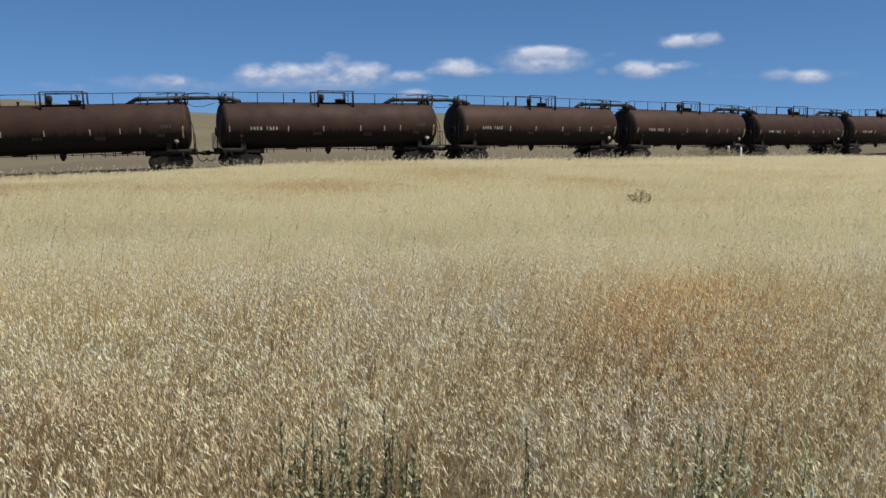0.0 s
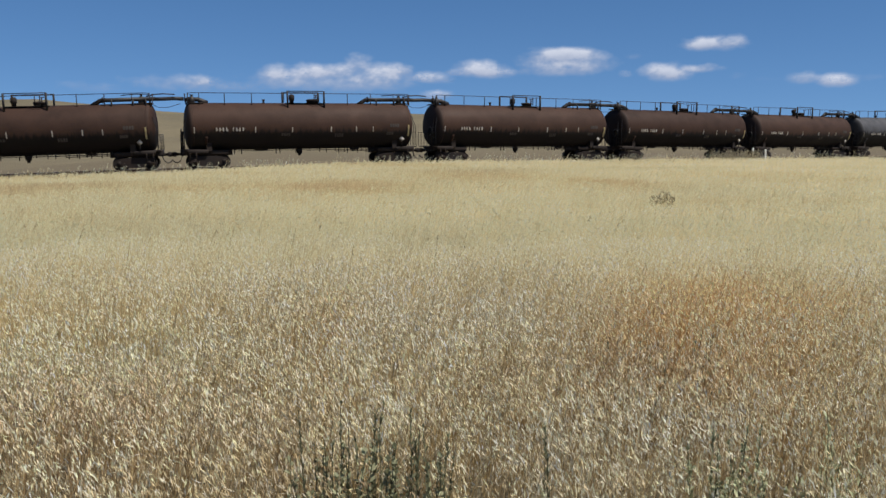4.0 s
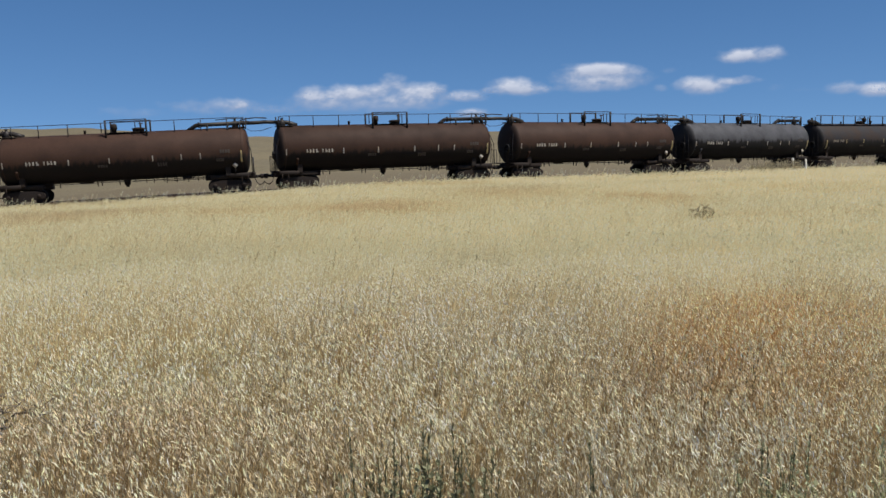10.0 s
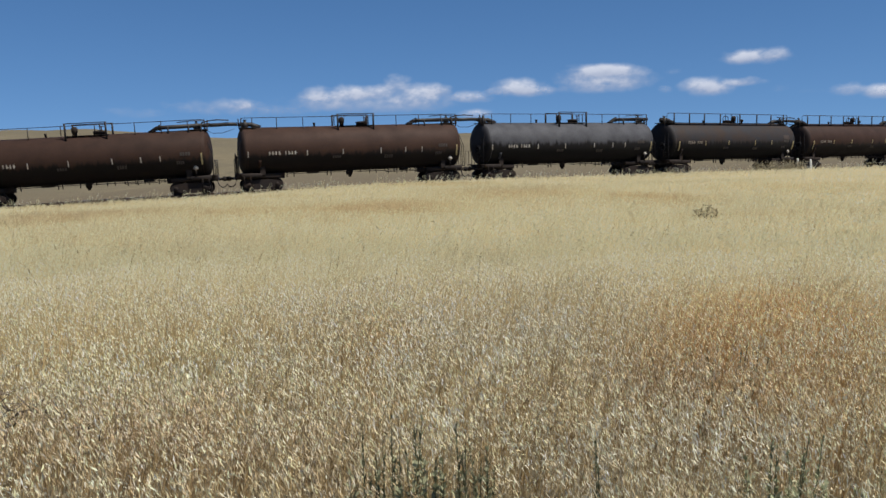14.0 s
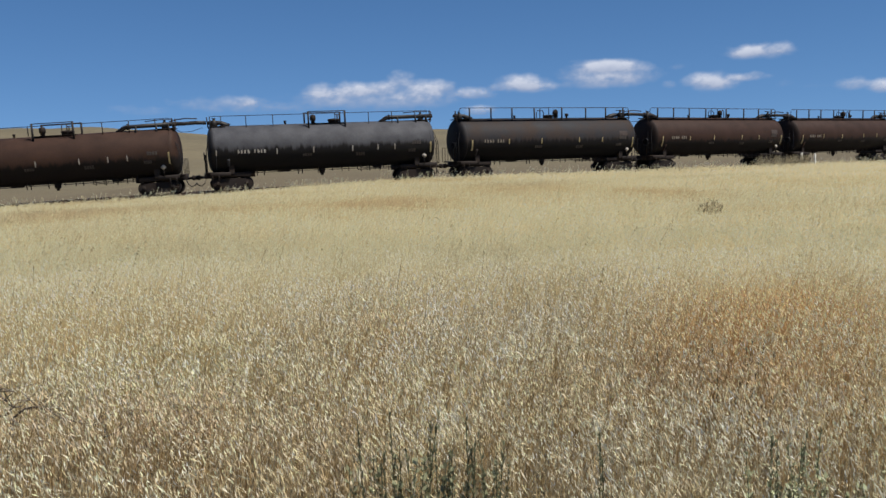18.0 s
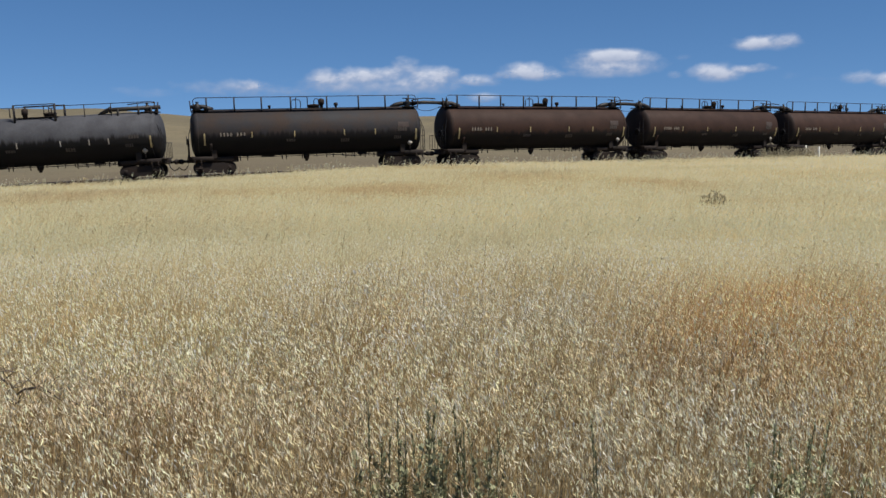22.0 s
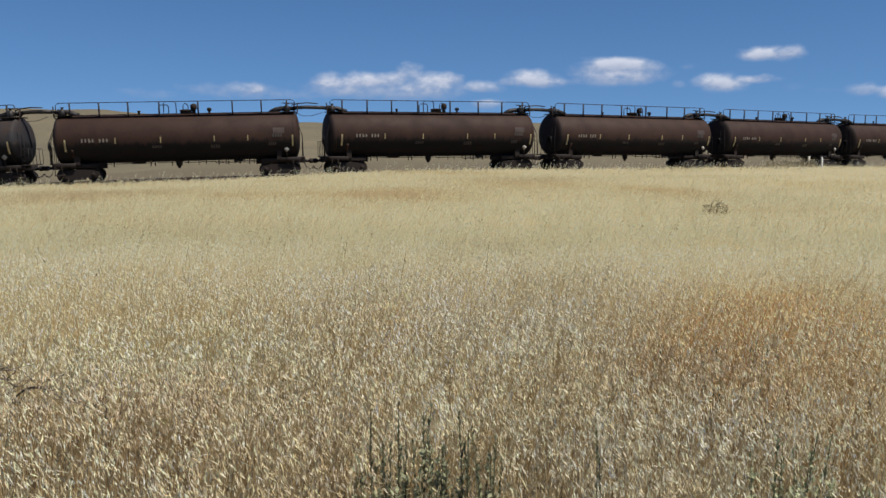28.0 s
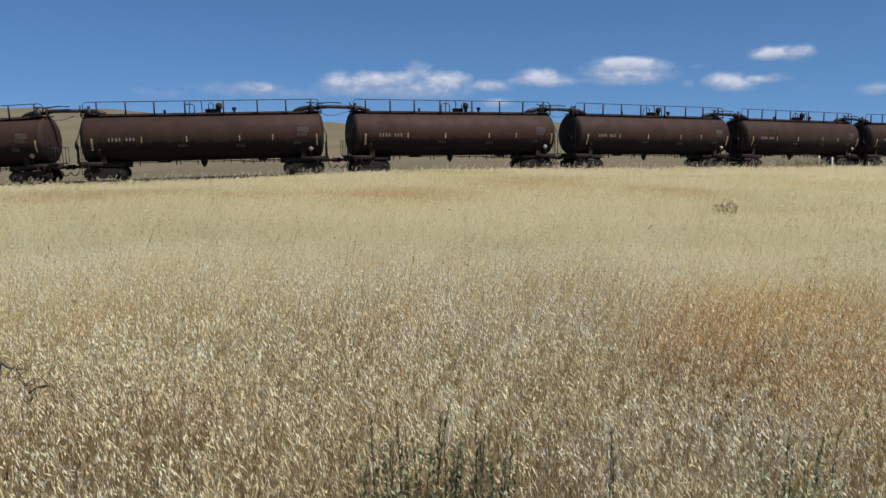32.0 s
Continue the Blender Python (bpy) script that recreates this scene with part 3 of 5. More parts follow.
        if s < 0:
            wheel = part("brake_wheel", turned(B(), [(e - 0.22, 0.26), (e - 0.25, 0.30), (e - 0.28, 0.26), (e - 0.25, 0.235), (e - 0.22, 0.26)], "x", 20, (0, -0.7, 2.2)), RAILING, car)
            for a in (0.0, 1.05, 2.09):
                part("spoke", tube(B(), [(e - 0.25, -0.7 + 0.25 * math.cos(a), 2.2 + 0.25 * math.sin(a)), (e - 0.25, -0.7 - 0.25 * math.cos(a), 2.2 - 0.25 * math.sin(a))], 0.016, 6), RAILING, wheel)
            part("brake_stand", box(B(), e - 0.22, e - 0.14, -0.74, -0.66, 1.15, 2.3, 0.01), IRON, car)
        part("step", box(B(), *sorted((e - s * 0.55, e - s * 0.1)), -1.5, -1.3, 0.42, 0.47), IRON, car)
        for k in (0.52, 0.13):
            part("step_hanger", box(B(), *sorted((e - s * k, e - s * (k + 0.04))), -1.46, -1.43, 0.45, 1.0), IRON, car)
        bogie(car, s * BOGIE)
    # jacking pads and the pale bracket over the bogie
    part("bracket", side_plate(-6.36, -6.2, -1.05, -0.6, 0.05), paint, car, "rusty upright bracket")
    # placards
    for x in (6.56,):
        bm = B()
        box(bm, -0.13, 0.13, -0.012, 0.012, -0.13, 0.13)
        p = part("placard", bm, WHITE, car, "white diamond hazard placard")
        p.matrix_local = Matrix.Translation((x, -1.28, 1.68)) @ pose(0, 0, 0, 0, 45, 0)
        part("placard_holder", box(B(), x - 0.03, x + 0.03, -1.26, -1.22, 1.1, 1.7), IRON, car)
    # reflective strips along the side
    low = 0.0 if old else -0.10
    strips = (-7.0, -3.25, -0.9, 1.65, 3.35, 4.5) if old else (-3.75, -1.08, 2.13, 4.18)
    for x in strips:
        part("reflective_strip", side_plate(x - 0.03, x + 0.03, -0.40 - low, -0.05 - low), WHITE if old else CREAM, car, flat=True)
    for x in ((6.99,) if old else (-6.65, 6.95)):
        part("reflective_strip", side_plate(x - 0.05, x + 0.05, -0.72, 0.0), CREAM, car, flat=True)
    # car lettering, worn to bars
    x = -5.7
    r = random.Random(3 if old else 6)
    for i in range(9 if old else 8):
        if i != 4:
            part("lettering_bar", side_plate(x, x + 0.08, -0.30 - low, -0.08 - low), WHITE if old else MARK, car, flat=True)
            if r.random() < 0.6:
                part("lettering_bar", side_plate(x + 0.08, x + 0.14, -0.30 + 0.12 * r.random() - low, -0.18 - low), WHITE if old else MARK, car, flat=True)
        x += 0.205
    for x0, x1, z0, z1 in ((5.7, 6.35, -0.12, 0.10), (5.45, 5.95, -0.62, -0.42), (-1.6, -1.0, -0.62, -0.45), (1.9, 2.5, -0.72, -0.5)):
        n = 4
        for i in range(n):
            w = (x1 - x0) / n
            part("stencil_bar", side_plate(x0 + i * w, x0 + i * w + w * 0.7, z0, z1), PALE, car, flat=True)
    if not old:
        part("faded_panel", side_plate(5.75, 6.45, 0.12, 0.46, 0.012), SCUFF, car, "pale scuffed panel on the tank side", flat=True)
    # belly: outlet valve, brake rigging and hangers
    part("outlet_valve", turned(B(), [(-0.42, 0.10), (-0.30, 0.10), (-0.28, 0.18), (-0.1, 0.2), (0.12, 0.26)], "z", 14, (-0.2, 0, AXIS - TANK_R)), IRON, car)
    rod = part("brake_rod", tube(B(), [(0.2, -0.55, 1.02), (4.9, -0.55, 1.02)], 0.028, 6), IRON, car)
    for i, x in enumerate((0.4, 1.05, 1.5, 2.1, 2.75, 3.3, 3.9, 4.5)):
        part("rod_hanger", tube(B(), [(x, -0.55, 0.86 if i % 3 else 0.94), (x, -0.55, 1.32)], 0.026, 6), IRON, rod)
    low_rod = part("brake_rod", tube(B(), [(2.1, -0.7, 0.93), (5.3, -0.7, 0.93)], 0.024, 6), IRON, car)
    for x in (2.3, 2.9, 3.6, 4.2, 4.8, 5.2):
        part("rod_hanger", tube(B(), [(x, -0.7, 0.80), (x, -0.7, 1.36)], 0.028, 6), IRON, low_rod)
    part("train_line", tube(B(), [(-6.9, -0.45, 1.08), (-5.0, -0.5, 1.04), (0.2, -0.5, 1.04)], 0.022, 6), IRON, car)
    part("brake_cylinder", turned(B(), [(3.2, 0.08), (3.24, 0.12), (3.75, 0.12), (3.8, 0.08)], "x", 14, (0, -0.3, 1.08)), IRON, car)
    part("air_reservoir", turned(B(), [(-3.1, 0.07), (-3.05, 0.11), (-2.3, 0.11), (-2.25, 0.07)], "x", 14, (0, 0.2, 1.10)), IRON, car)
    for x in (-4.5, -4.05, -1.85, -1.6, -0.55):
        part("heater_leg", tube(B(), [(x, -0.6, 0.84), (x, -0.6, 1.4)], 0.032, 6), IRON, car)
    # manway and valves on top
    man = part("manway", turned(B(), [(-0.1, 0.36), (0.14, 0.36), (0.15, 0.40), (0.2, 0.40), (0.24, 0.34), (0.27, 0.1)], "z", 20, (0.75 if old else 0.4, 0, TOP)), IRON, car)
    if old:
        part("valve_dome", turned(B(), [(0.0, 0.14), (0.2, 0.14), (0.24, 0.19), (0.5, 0.19), (0.58, 0.12), (0.6, 0.02)], "z", 14, (-0.66, -0.25, TOP - 0.04)), IRON, car)
        part("valve_handle", tube(tube(B(), [(0.95, -0.3, TOP), (0.95, -0.3, TOP + 0.5)], 0.04, 8), [(0.8, -0.3, TOP + 0.5), (1.12, -0.3, TOP + 0.5)], 0.03, 6), IRON, car)
    else:
        part("valve_dome", turned(B(), [(0.0, 0.12), (0.25, 0.12), (0.3, 0.2), (0.55, 0.2), (0.64, 0.12), (0.66, 0.02)], "z", 14, (0.9, -0.2, TOP - 0.04)), IRON, car)
        part("vent_valve", turned(B(), [(0.0, 0.07), (0.16, 0.07), (0.18, 0.14), (0.34, 0.14), (0.38, 0.05)], "z", 12, (1.85, -0.25, TOP - 0.04)), IRON, car)
    part("vent_stub", turned(B(), [(0.0, 0.07), (0.16, 0.07), (0.2, 0.10), (0.26, 0.08)], "z", 10, (-2.45, 0, TOP - 0.03)), IRON, car)
    # railing
    ry = -0.62
    base = AXIS + math.sqrt(TANK_R ** 2 - ry ** 2)
    if old:
        h = TOP + 0.60
        rail = part("top_railing", tube(B(), [(-7.25, ry, TOP + 0.25), (-7.2, ry, h - 0.03), (-7.0, ry, h), (7.0, ry, h), (7.2, ry, h - 0.03), (7.25, ry, TOP + 0.25)], 0.022, 6), RAILING, car)
        for x in (-7.24, -6.55, -5.0, -3.3, 3.0, 4.6, 6.2, 7.24):
            z0 = base if abs(x) < 6.9 else TOP - 0.25
            part("railing_post", tube(B(), [(x, ry, z0 - 0.1), (x, ry, h)], 0.028, 6), RAILING, rail)
        hh = TOP + 0.73
        plat = part("manway_platform", box(B(), -1.1, 1.4, -0.62, 0.62, TOP - 0.04, TOP - 0.01), IRON, car)
        for y in (0.9, -0.9):
            frame_bar = part("platform_railing", tube(B(), [(-1.05, y, hh), (1.35, y, hh)], 0.03, 6), RAILING, car)
            for x in (-1.05, 1.35):
                part("platform_post", box(B(), x - 0.05, x + 0.05, y - 0.05, y + 0.05, TOP - 0.35, hh + 0.02), RAILING, frame_bar)
        for x in (-1.3, 0.7, 1.0):
            part("platform_post", tube(B(), [(x, -0.9, TOP), (x, -0.9, hh - 0.12)], 0.03, 6), RAILING, frame_bar)
    else:
        h = TOP + 0.74
        rail = part("top_railing", tube(B(), [(-7.2, ry, TOP + 0.05), (-7.2, ry, h - 0.16), (-7.12, ry, h - 0.04), (-6.95, ry, h), (6.95, ry, h), (7.12, ry, h - 0.04), (7.2, ry, h - 0.16), (7.2, ry, TOP + 0.05)], 0.026, 6), RAILING, car)
        part("walkway", box(B(), -7.2, 7.2, -0.86, -0.56, TOP - 0.03, TOP - 0.005), RAILING, car)
        for x in (-6.4, -4.7, -3.0, -1.15, 1.2, 3.3, 5.1, 6.7):
            part("railing_post", box(B(), x - 0.045, x + 0.045, ry - 0.03, ry + 0.03, base - 0.2, h), RAILING, rail)
        for x0, x1, k in ((-0.85, -0.1, 0.0), (0.32, 0.62, -0.14), (-1.15, -0.55, -0.2)):
            part("safety_gate", tube(B(), [(x0, -0.9, TOP), (x0, -0.9, h - 0.14 + k), (x0 + 0.1, -0.9, h - 0.02 + k), (x1 - 0.1, -0.9, h - 0.02 + k), (x1, -0.9, h - 0.14 + k), (x1, -0.9, TOP)], 0.03, 6), RAILING, car)
    # loading pipe: elbows at both ends, and the hose over the gap to the next car
    z = TOP + 0.2
    part("pipe_elbow", tube(B(), [(-6.0, -0.1, TOP - 0.03), (-6.3, -0.1, TOP + 0.08), (-6.6, -0.1, z), (-7.4, -0.1, z)], [0.17, 0.17, 0.15, 0.12], 10), PIPE, car)
    part("end_valve", turned(B(), [(-0.3, 0.18), (-0.1, 0.22), (0.12, 0.2), (0.18, 0.1), (0.26, 0.06), (0.28, 0.12), (0.31, 0.12)], "z", 12, (-6.95, -0.1, z)), PIPE, car)
    part("pipe_flange", turned(B(), [(-7.22, 0.21), (-7.14, 0.21)], "x", 14, (0, 0, z)), IRON, car)
    if old:
        part("loading_pipe", tube(B(), [(3.75, -0.35, TOP - 0.08), (4.05, -0.35, TOP + 0.06), (4.3, -0.35, z), (4.6, -0.35, z + 0.02), (7.5, -0.35, z + 0.04)], [0.09, 0.13, 0.14, 0.13, 0.13], 10), PIPE, car)
        part("pipe_flange", turned(B(), [(4.42, 0.19), (4.5, 0.19)], "x", 14, (0, -0.35, z + 0.02)), PIPE, car)
        for x in (5.0, 6.25, 7.0):
            part("pipe_support", tube(B(), [(x, -0.5, z + 0.05), (x, -0.62, z - 0.1), (x, -0.72, TOP - 0.40)], 0.055, 6), PIPE, car)
    else:
        part("loading_pipe", tube(B(), [(5.6, 0, TOP - 0.02), (5.95, 0, TOP + 0.12), (6.3, 0, z), (7.3, 0, z)], [0.12, 0.16, 0.16, 0.13], 10), PIPE, car)
    part("end_valve", turned(B(), [(-0.3, 0.17), (-0.1, 0.21), (0.14, 0.19), (0.2, 0.08), (0.3, 0.06), (0.32, 0.13), (0.35, 0.13)], "z", 12, (6.7, -0.25, z)), PIPE, car)
    part("pipe_flange", turned(B(), [(7.12, 0.2), (7.2, 0.2)], "x", 14, (0, 0, z)), IRON, car)
    part("valve_lever", tube(B(), [(5.5 if old else 6.9, -0.2, z + 0.30), (6.4, -0.2, z + 0.36), (7.2, -0.2, z + 0.33)], 0.03, 6), PIPE, car)
    for s in (-1, 1):
        part("hose_hook", tube(B(), [(s * 7.1, -0.5, TOP - 0.4), (s * 7.35, -0.5, TOP - 0.1), (s * 7.4, -0.4, TOP + 0.55)], 0.04, 6), IRON, car)
        part("drip_pan", box(B(), *sorted((s * 6.3, s * 7.3)), -0.6, 0.6, TOP - 0.06, TOP + 0.0), IRON, car)
    if linked:
        part("link_hose", tube(B(), [(7.2, -0.25, z + 0.03), (7.9, -0.2, z + (0.02 if old else 0.06)), (8.6, -0.12, z + 0.04), (9.2, -0.1, z)], 0.12, 10), PIPE, car)
        part("hose_sling", tube(B(), [(7.0, -0.25, z + 0.2), (7.4, -0.25, z + 0.30), (8.0, -0.25, z + 0.34), (8.7, -0.25, z + 0.28)], 0.04, 6), PIPE, car)
        part("slack_chain", tube(B(), [(7.2, -0.3, TOP - 0.05), (7.7, -0.3, TOP - 0.3), (8.3, -0.3, TOP - 0.3), (9.0, -0.3, TOP - 0.1)], 0.018, 5), RAILING, car)
    return car


GONE = (11.046, 31.048, 51.089, 70.341, 89.314, 107.488, 124.707, 140.991, 156.512)   # metres the train has rolled, every four seconds


def rolled(t):
    """How far the train has rolled at t seconds; it slows a little as it passes."""
    g = np.gradient(np.array(GONE))
    i = min(int(t // 4), len(GONE) - 2)
    u = t / 4 - i
    return float((2 * u ** 3 - 3 * u ** 2 + 1) * GONE[i] + (u ** 3 - 2 * u ** 2 + u) * g[i] + (3 * u ** 2 - 2 * u ** 3) * GONE[i + 1] + (u ** 3 - u ** 2) * g[i + 1])


def car_rows(k):
    """The way of car k along the track."""
    rows = []
    for i in range(33):
        t = float(i)
        s = (k - 0.5) * PITCH - rolled(t) + 0.15
        xa, ya, _ = on_track(s - BOGIE)
        xb, yb, _ = on_track(s + BOGIE)
        za, zb = float(rail_top(s - BOGIE)), float(rail_top(s + BOGIE))
        rows.append((t, pose((xa + xb) / 2, (ya + yb) / 2, (za + zb) / 2 + 0.004, 0, -math.degrees(math.atan2(zb - za, 2 * BOGIE)), math.degrees(math.atan2(yb - ya, xb - xa)))))
    return rows


RUSTY = "rust-brown weathered tank car with a black belly"
FADED = "faded grey tank car with a black belly"
SOOTY = "dark grey tank car with brown stains and tall railing"
BROWNISH = "dark brown weathered tank car with tall railing and cream strips"
CARS = {}
FIRST, LAST = -1, 15
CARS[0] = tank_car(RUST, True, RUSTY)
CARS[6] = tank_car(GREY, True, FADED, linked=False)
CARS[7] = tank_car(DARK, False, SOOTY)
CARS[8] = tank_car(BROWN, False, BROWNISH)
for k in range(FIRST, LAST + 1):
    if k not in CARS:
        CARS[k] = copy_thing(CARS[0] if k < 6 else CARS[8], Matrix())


# ---------------------------------------------------------------- the sky's clouds
def cloud_stuff():
    m = bpy.data.materials.new("cloud")
    m.use_nodes = True
    n, l = m.node_tree.nodes, m.node_tree.links
    n.remove(n["Principled BSDF"])
    at = n.new("ShaderNodeAttribute")
    at.attribute_name = "tint"
    sep = n.new("ShaderNodeSeparateColor")
    l.new(at.outputs["Color"], sep.inputs[0])
    em, tr, mx = n.new("ShaderNodeEmission"), n.new("ShaderNodeBsdfTransparent"), n.new("ShaderNodeMixShader")
    ramp = n.new("ShaderNodeMix")
    ramp.data_type = "RGBA"
    ramp.inputs[6].default_value, ramp.inputs[7].default_value = (0.37, 0.43, 0.58, 1), (0.66, 0.70, 0.81, 1)
    l.new(sep.outputs[1], ramp.inputs[0])
    l.new(ramp.outputs[2], em.inputs["Color"])
    l.new(sep.outputs[0], mx.inputs[0])
    l.new(tr.outputs[0], mx.inputs[1])
    l.new(em.outputs[0], mx.inputs[2])
    l.new(mx.outputs[0], n["Material Output"].inputs["Surface"])
    return m


CLOUD = cloud_stuff()
# Each cloud is a cluster of puffs: azimuth, height, half width and half height in degrees, and thickness.
PUFFS = [
    [(-4.92, 4.09, 1.30, 0.50, 1.0), (-3.27, 4.17, 1.15, 0.46, 0.9), (-7.09, 4.01, 0.99, 0.57, 0.75), (-6.21, 3.51, 2.29, 0.50, 0.62), (-1.78, 4.68, 0.95, 0.57, 0.72), (-0.32, 3.95, 1.53, 0.69, 0.85), (0.99, 4.32, 0.76, 0.38, 0.85), (-3.29, 3.52, 4.77, 0.61, 0.6), (-1.08, 3.37, 2.67, 0.46, 0.55)],
    [(2.74, 3.83, 1.22, 0.34, 0.9), (3.41, 3.68, 1.07, 0.27, 0.6)],
    [(6.23, 4.39, 1.45, 0.50, 1.0), (6.98, 4.13, 1.60, 0.34, 0.9), (4.73, 4.15, 0.69, 0.23, 0.8)],
    [(11.81, 5.37, 1.60, 0.34, 1.15), (12.18, 5.22, 1.83, 0.34, 0.9), (10.89, 4.91, 1.83, 0.61, 0.75), (13.10, 4.77, 1.68, 0.69, 0.8), (11.27, 4.29, 2.29, 0.38, 0.7)],
    [(20.52, 5.77, 1.15, 0.38, 0.95), (21.55, 5.80, 1.30, 0.42, 1.0), (22.37, 5.84, 0.61, 0.34, 0.8)],
    [(17.89, 4.16, 1.07, 0.50, 1.05), (18.71, 3.92, 1.15, 0.38, 0.9), (20.11, 4.27, 1.38, 0.23, 0.75), (20.97, 4.46, 0.53, 0.15, 0.5)],
    [(15.74, 3.99, 0.46, 0.23, 0.55)],
    [(16.30, 5.12, 0.61, 0.19, 0.3)],
    [(26.63, 3.55, 0.92, 0.34, 0.8), (28.30, 3.39, 1.03, 0.38, 1.0)],
    [(22.43, 3.82, 0.76, 0.27, 0.28)],
    [(24.56, 3.58, 1.15, 0.15, 0.22)],
    [(29.86, 3.54, 1.15, 0.23, 0.3)],
    [(-12.03, 3.40, 0.84, 0.34, 0.8), (-13.06, 3.25, 3.25, 0.50, 0.5), (-9.08, 3.07, 2.29, 0.34, 0.4)],
    [(-18.49, 2.91, 1.91, 0.31, 0.4)],
    [(3.40, 2.69, 0.99, 0.27, 0.9)],
]


def fractal(x, y, seed):
    out, amp = np.zeros_like(x), 1.0
    for o in range(5):
        out += amp * np.array([noise.noise((a * 2 ** o, b * 2 ** o, seed * 7.3 + o)) for a, b in zip(x.ravel(), y.ravel())]).reshape(x.shape)
        amp *= 0.55
    return out


SKY_DRIFT = []


def build_clouds():
    far = 3200.0
    for c, puffs in enumerate(PUFFS):
        a0 = min(p[0] - 1.7 * p[2] for p in puffs)
        a1 = max(p[0] + 1.7 * p[2] for p in puffs)
        e0 = min(p[1] - 1.8 * p[3] for p in puffs)
        e1 = max(p[1] + 1.8 * p[3] for p in puffs)
        nx, ny = max(12, int((a1 - a0) / 0.06)), max(10, int((e1 - e0) / 0.05))
        az, el = np.meshgrid(np.linspace(a0, a1, nx), np.linspace(e0, e1, ny))
        rough = fractal(az * 1.1, el * 2.0, c + 1)
        dens = np.zeros_like(az)
        light = np.zeros_like(az)
        wsum = np.full_like(az, 1e-4)
        for pa, pe, w, h, s in puffs:
            dx, dy = (az - pa) / w, (el - pe) / h
            dy = np.where(dy < 0, dy * 1.15, dy)
            dx, dy = dx / 1.12, dy / 1.18
            g = s * np.exp(-((dx ** 2 + dy ** 2) ** 1.5))
            dens = np.maximum(dens, g) + 0.25 * np.minimum(dens, g)
            light += g * (0.42 + 0.75 * dy) * s
            wsum += g
        edge = np.minimum.reduce([az - a0, a1 - az, el - e0, e1 - el])
        d = dens * (1 + 0.26 * rough) + 0.13 * rough * (dens > 0.05)
        alpha = np.clip((d - 0.14) / 0.95, 0, 1) ** 1.2 * np.clip(edge / 0.12, 0, 1) * min(1.0, 0.25 + max(p[4] for p in puffs)) * 0.93
        shade = np.clip(0.02 + 0.86 * light / wsum + 0.18 * rough + 0.22 * (dens - 0.5), 0, 1)
        shade = shade * shade * (3 - 2 * shade)
        ra, re = np.radians(az), np.radians(el)
        v = np.stack([EYE[0] + far * np.cos(re) * np.sin(ra), EYE[1] + far * np.cos(re) * np.cos(ra), EYE[2] + far * np.sin(re)], -1).reshape(-1, 3)
        i, j = np.meshgrid(np.arange(ny - 1), np.arange(nx - 1), indexing="ij")
        q = np.stack([i * nx + j, i * nx + j + 1, (i + 1) * nx + j + 1, (i + 1) * nx + j], -1).reshape(-1, 4)
        me = bpy.data.meshes.new("cloud")
        me.from_pydata(v.tolist(), [], q.tolist())
        col = me.attributes.new("tint", "FLOAT_COLOR", "POINT")
        col.data.foreach_set("color", np.stack([alpha, shade, shade, np.ones_like(alpha)], -1).astype(np.float32).ravel())
        me.materials.append(CLOUD)
        ob = tagged(new("cloud", me), "small white fair-weather cloud in the far sky" if max(p[4] for p in puffs) > 0.5 else "thin faint wisp of cloud in the far sky", "cloud", "clouds", kind="structure")
        SKY_DRIFT.append(ob)
        ob.visible_shadow = False


build_clouds()


# ---------------------------------------------------------------- the grass
def strands(name, verts, faces, tints, mat, origin, mat_like=1.0):
    """A mesh of many blades from arrays, each vertex with its tint."""
    me = bpy.data.meshes.new(name)
    n, k = faces.shape
    if mat is FAR_STRAW:
        # all blades show their upper, sunny side outwards
        q = verts[faces]
        away = np.cross(q[:, 2] - q[:, 0], q[:, 3] - q[:, 1]) @ np.array([0.1, -1.0, 0.35]) < 0
        faces = np.where(away[:, None], faces[:, ::-1], faces)
    me.vertices.add(len(verts))
    me.vertices.foreach_set("co", (verts - np.asarray(origin)).astype(np.float32).ravel())
    me.loops.add(n * k)
    me.loops.foreach_set("vertex_index", faces.astype(np.int32).ravel())
    me.polygons.add(n)
    me.polygons.foreach_set("loop_start", np.arange(0, n * k, k, dtype=np.int32))
    me.update(calc_edges=True)
    col = me.attributes.new("tint", "FLOAT_COLOR", "POINT")
    col.data.foreach_set("color", np.column_stack([tints, np.ones(len(tints))]).astype(np.float32).ravel())
    me.materials.append(mat)
    if mat is FAR_STRAW:
        # distant blades take the light as a soft mat does
        me.polygons.foreach_set("use_smooth", np.ones(n, dtype=bool))
        nr = np.empty(len(verts) * 3, dtype=np.float32)
        me.vertices.foreach_get("normal", nr)
        nr = nr.reshape(-1, 3) * (1.2 - mat_like) + np.array([0, 0, mat_like])
        nr /= np.linalg.norm(nr, axis=1)[:, None]
        me.normals_split_custom_set_from_vertices(nr.tolist())
    ob = new(name, me)
    ob.location = origin
    return ob


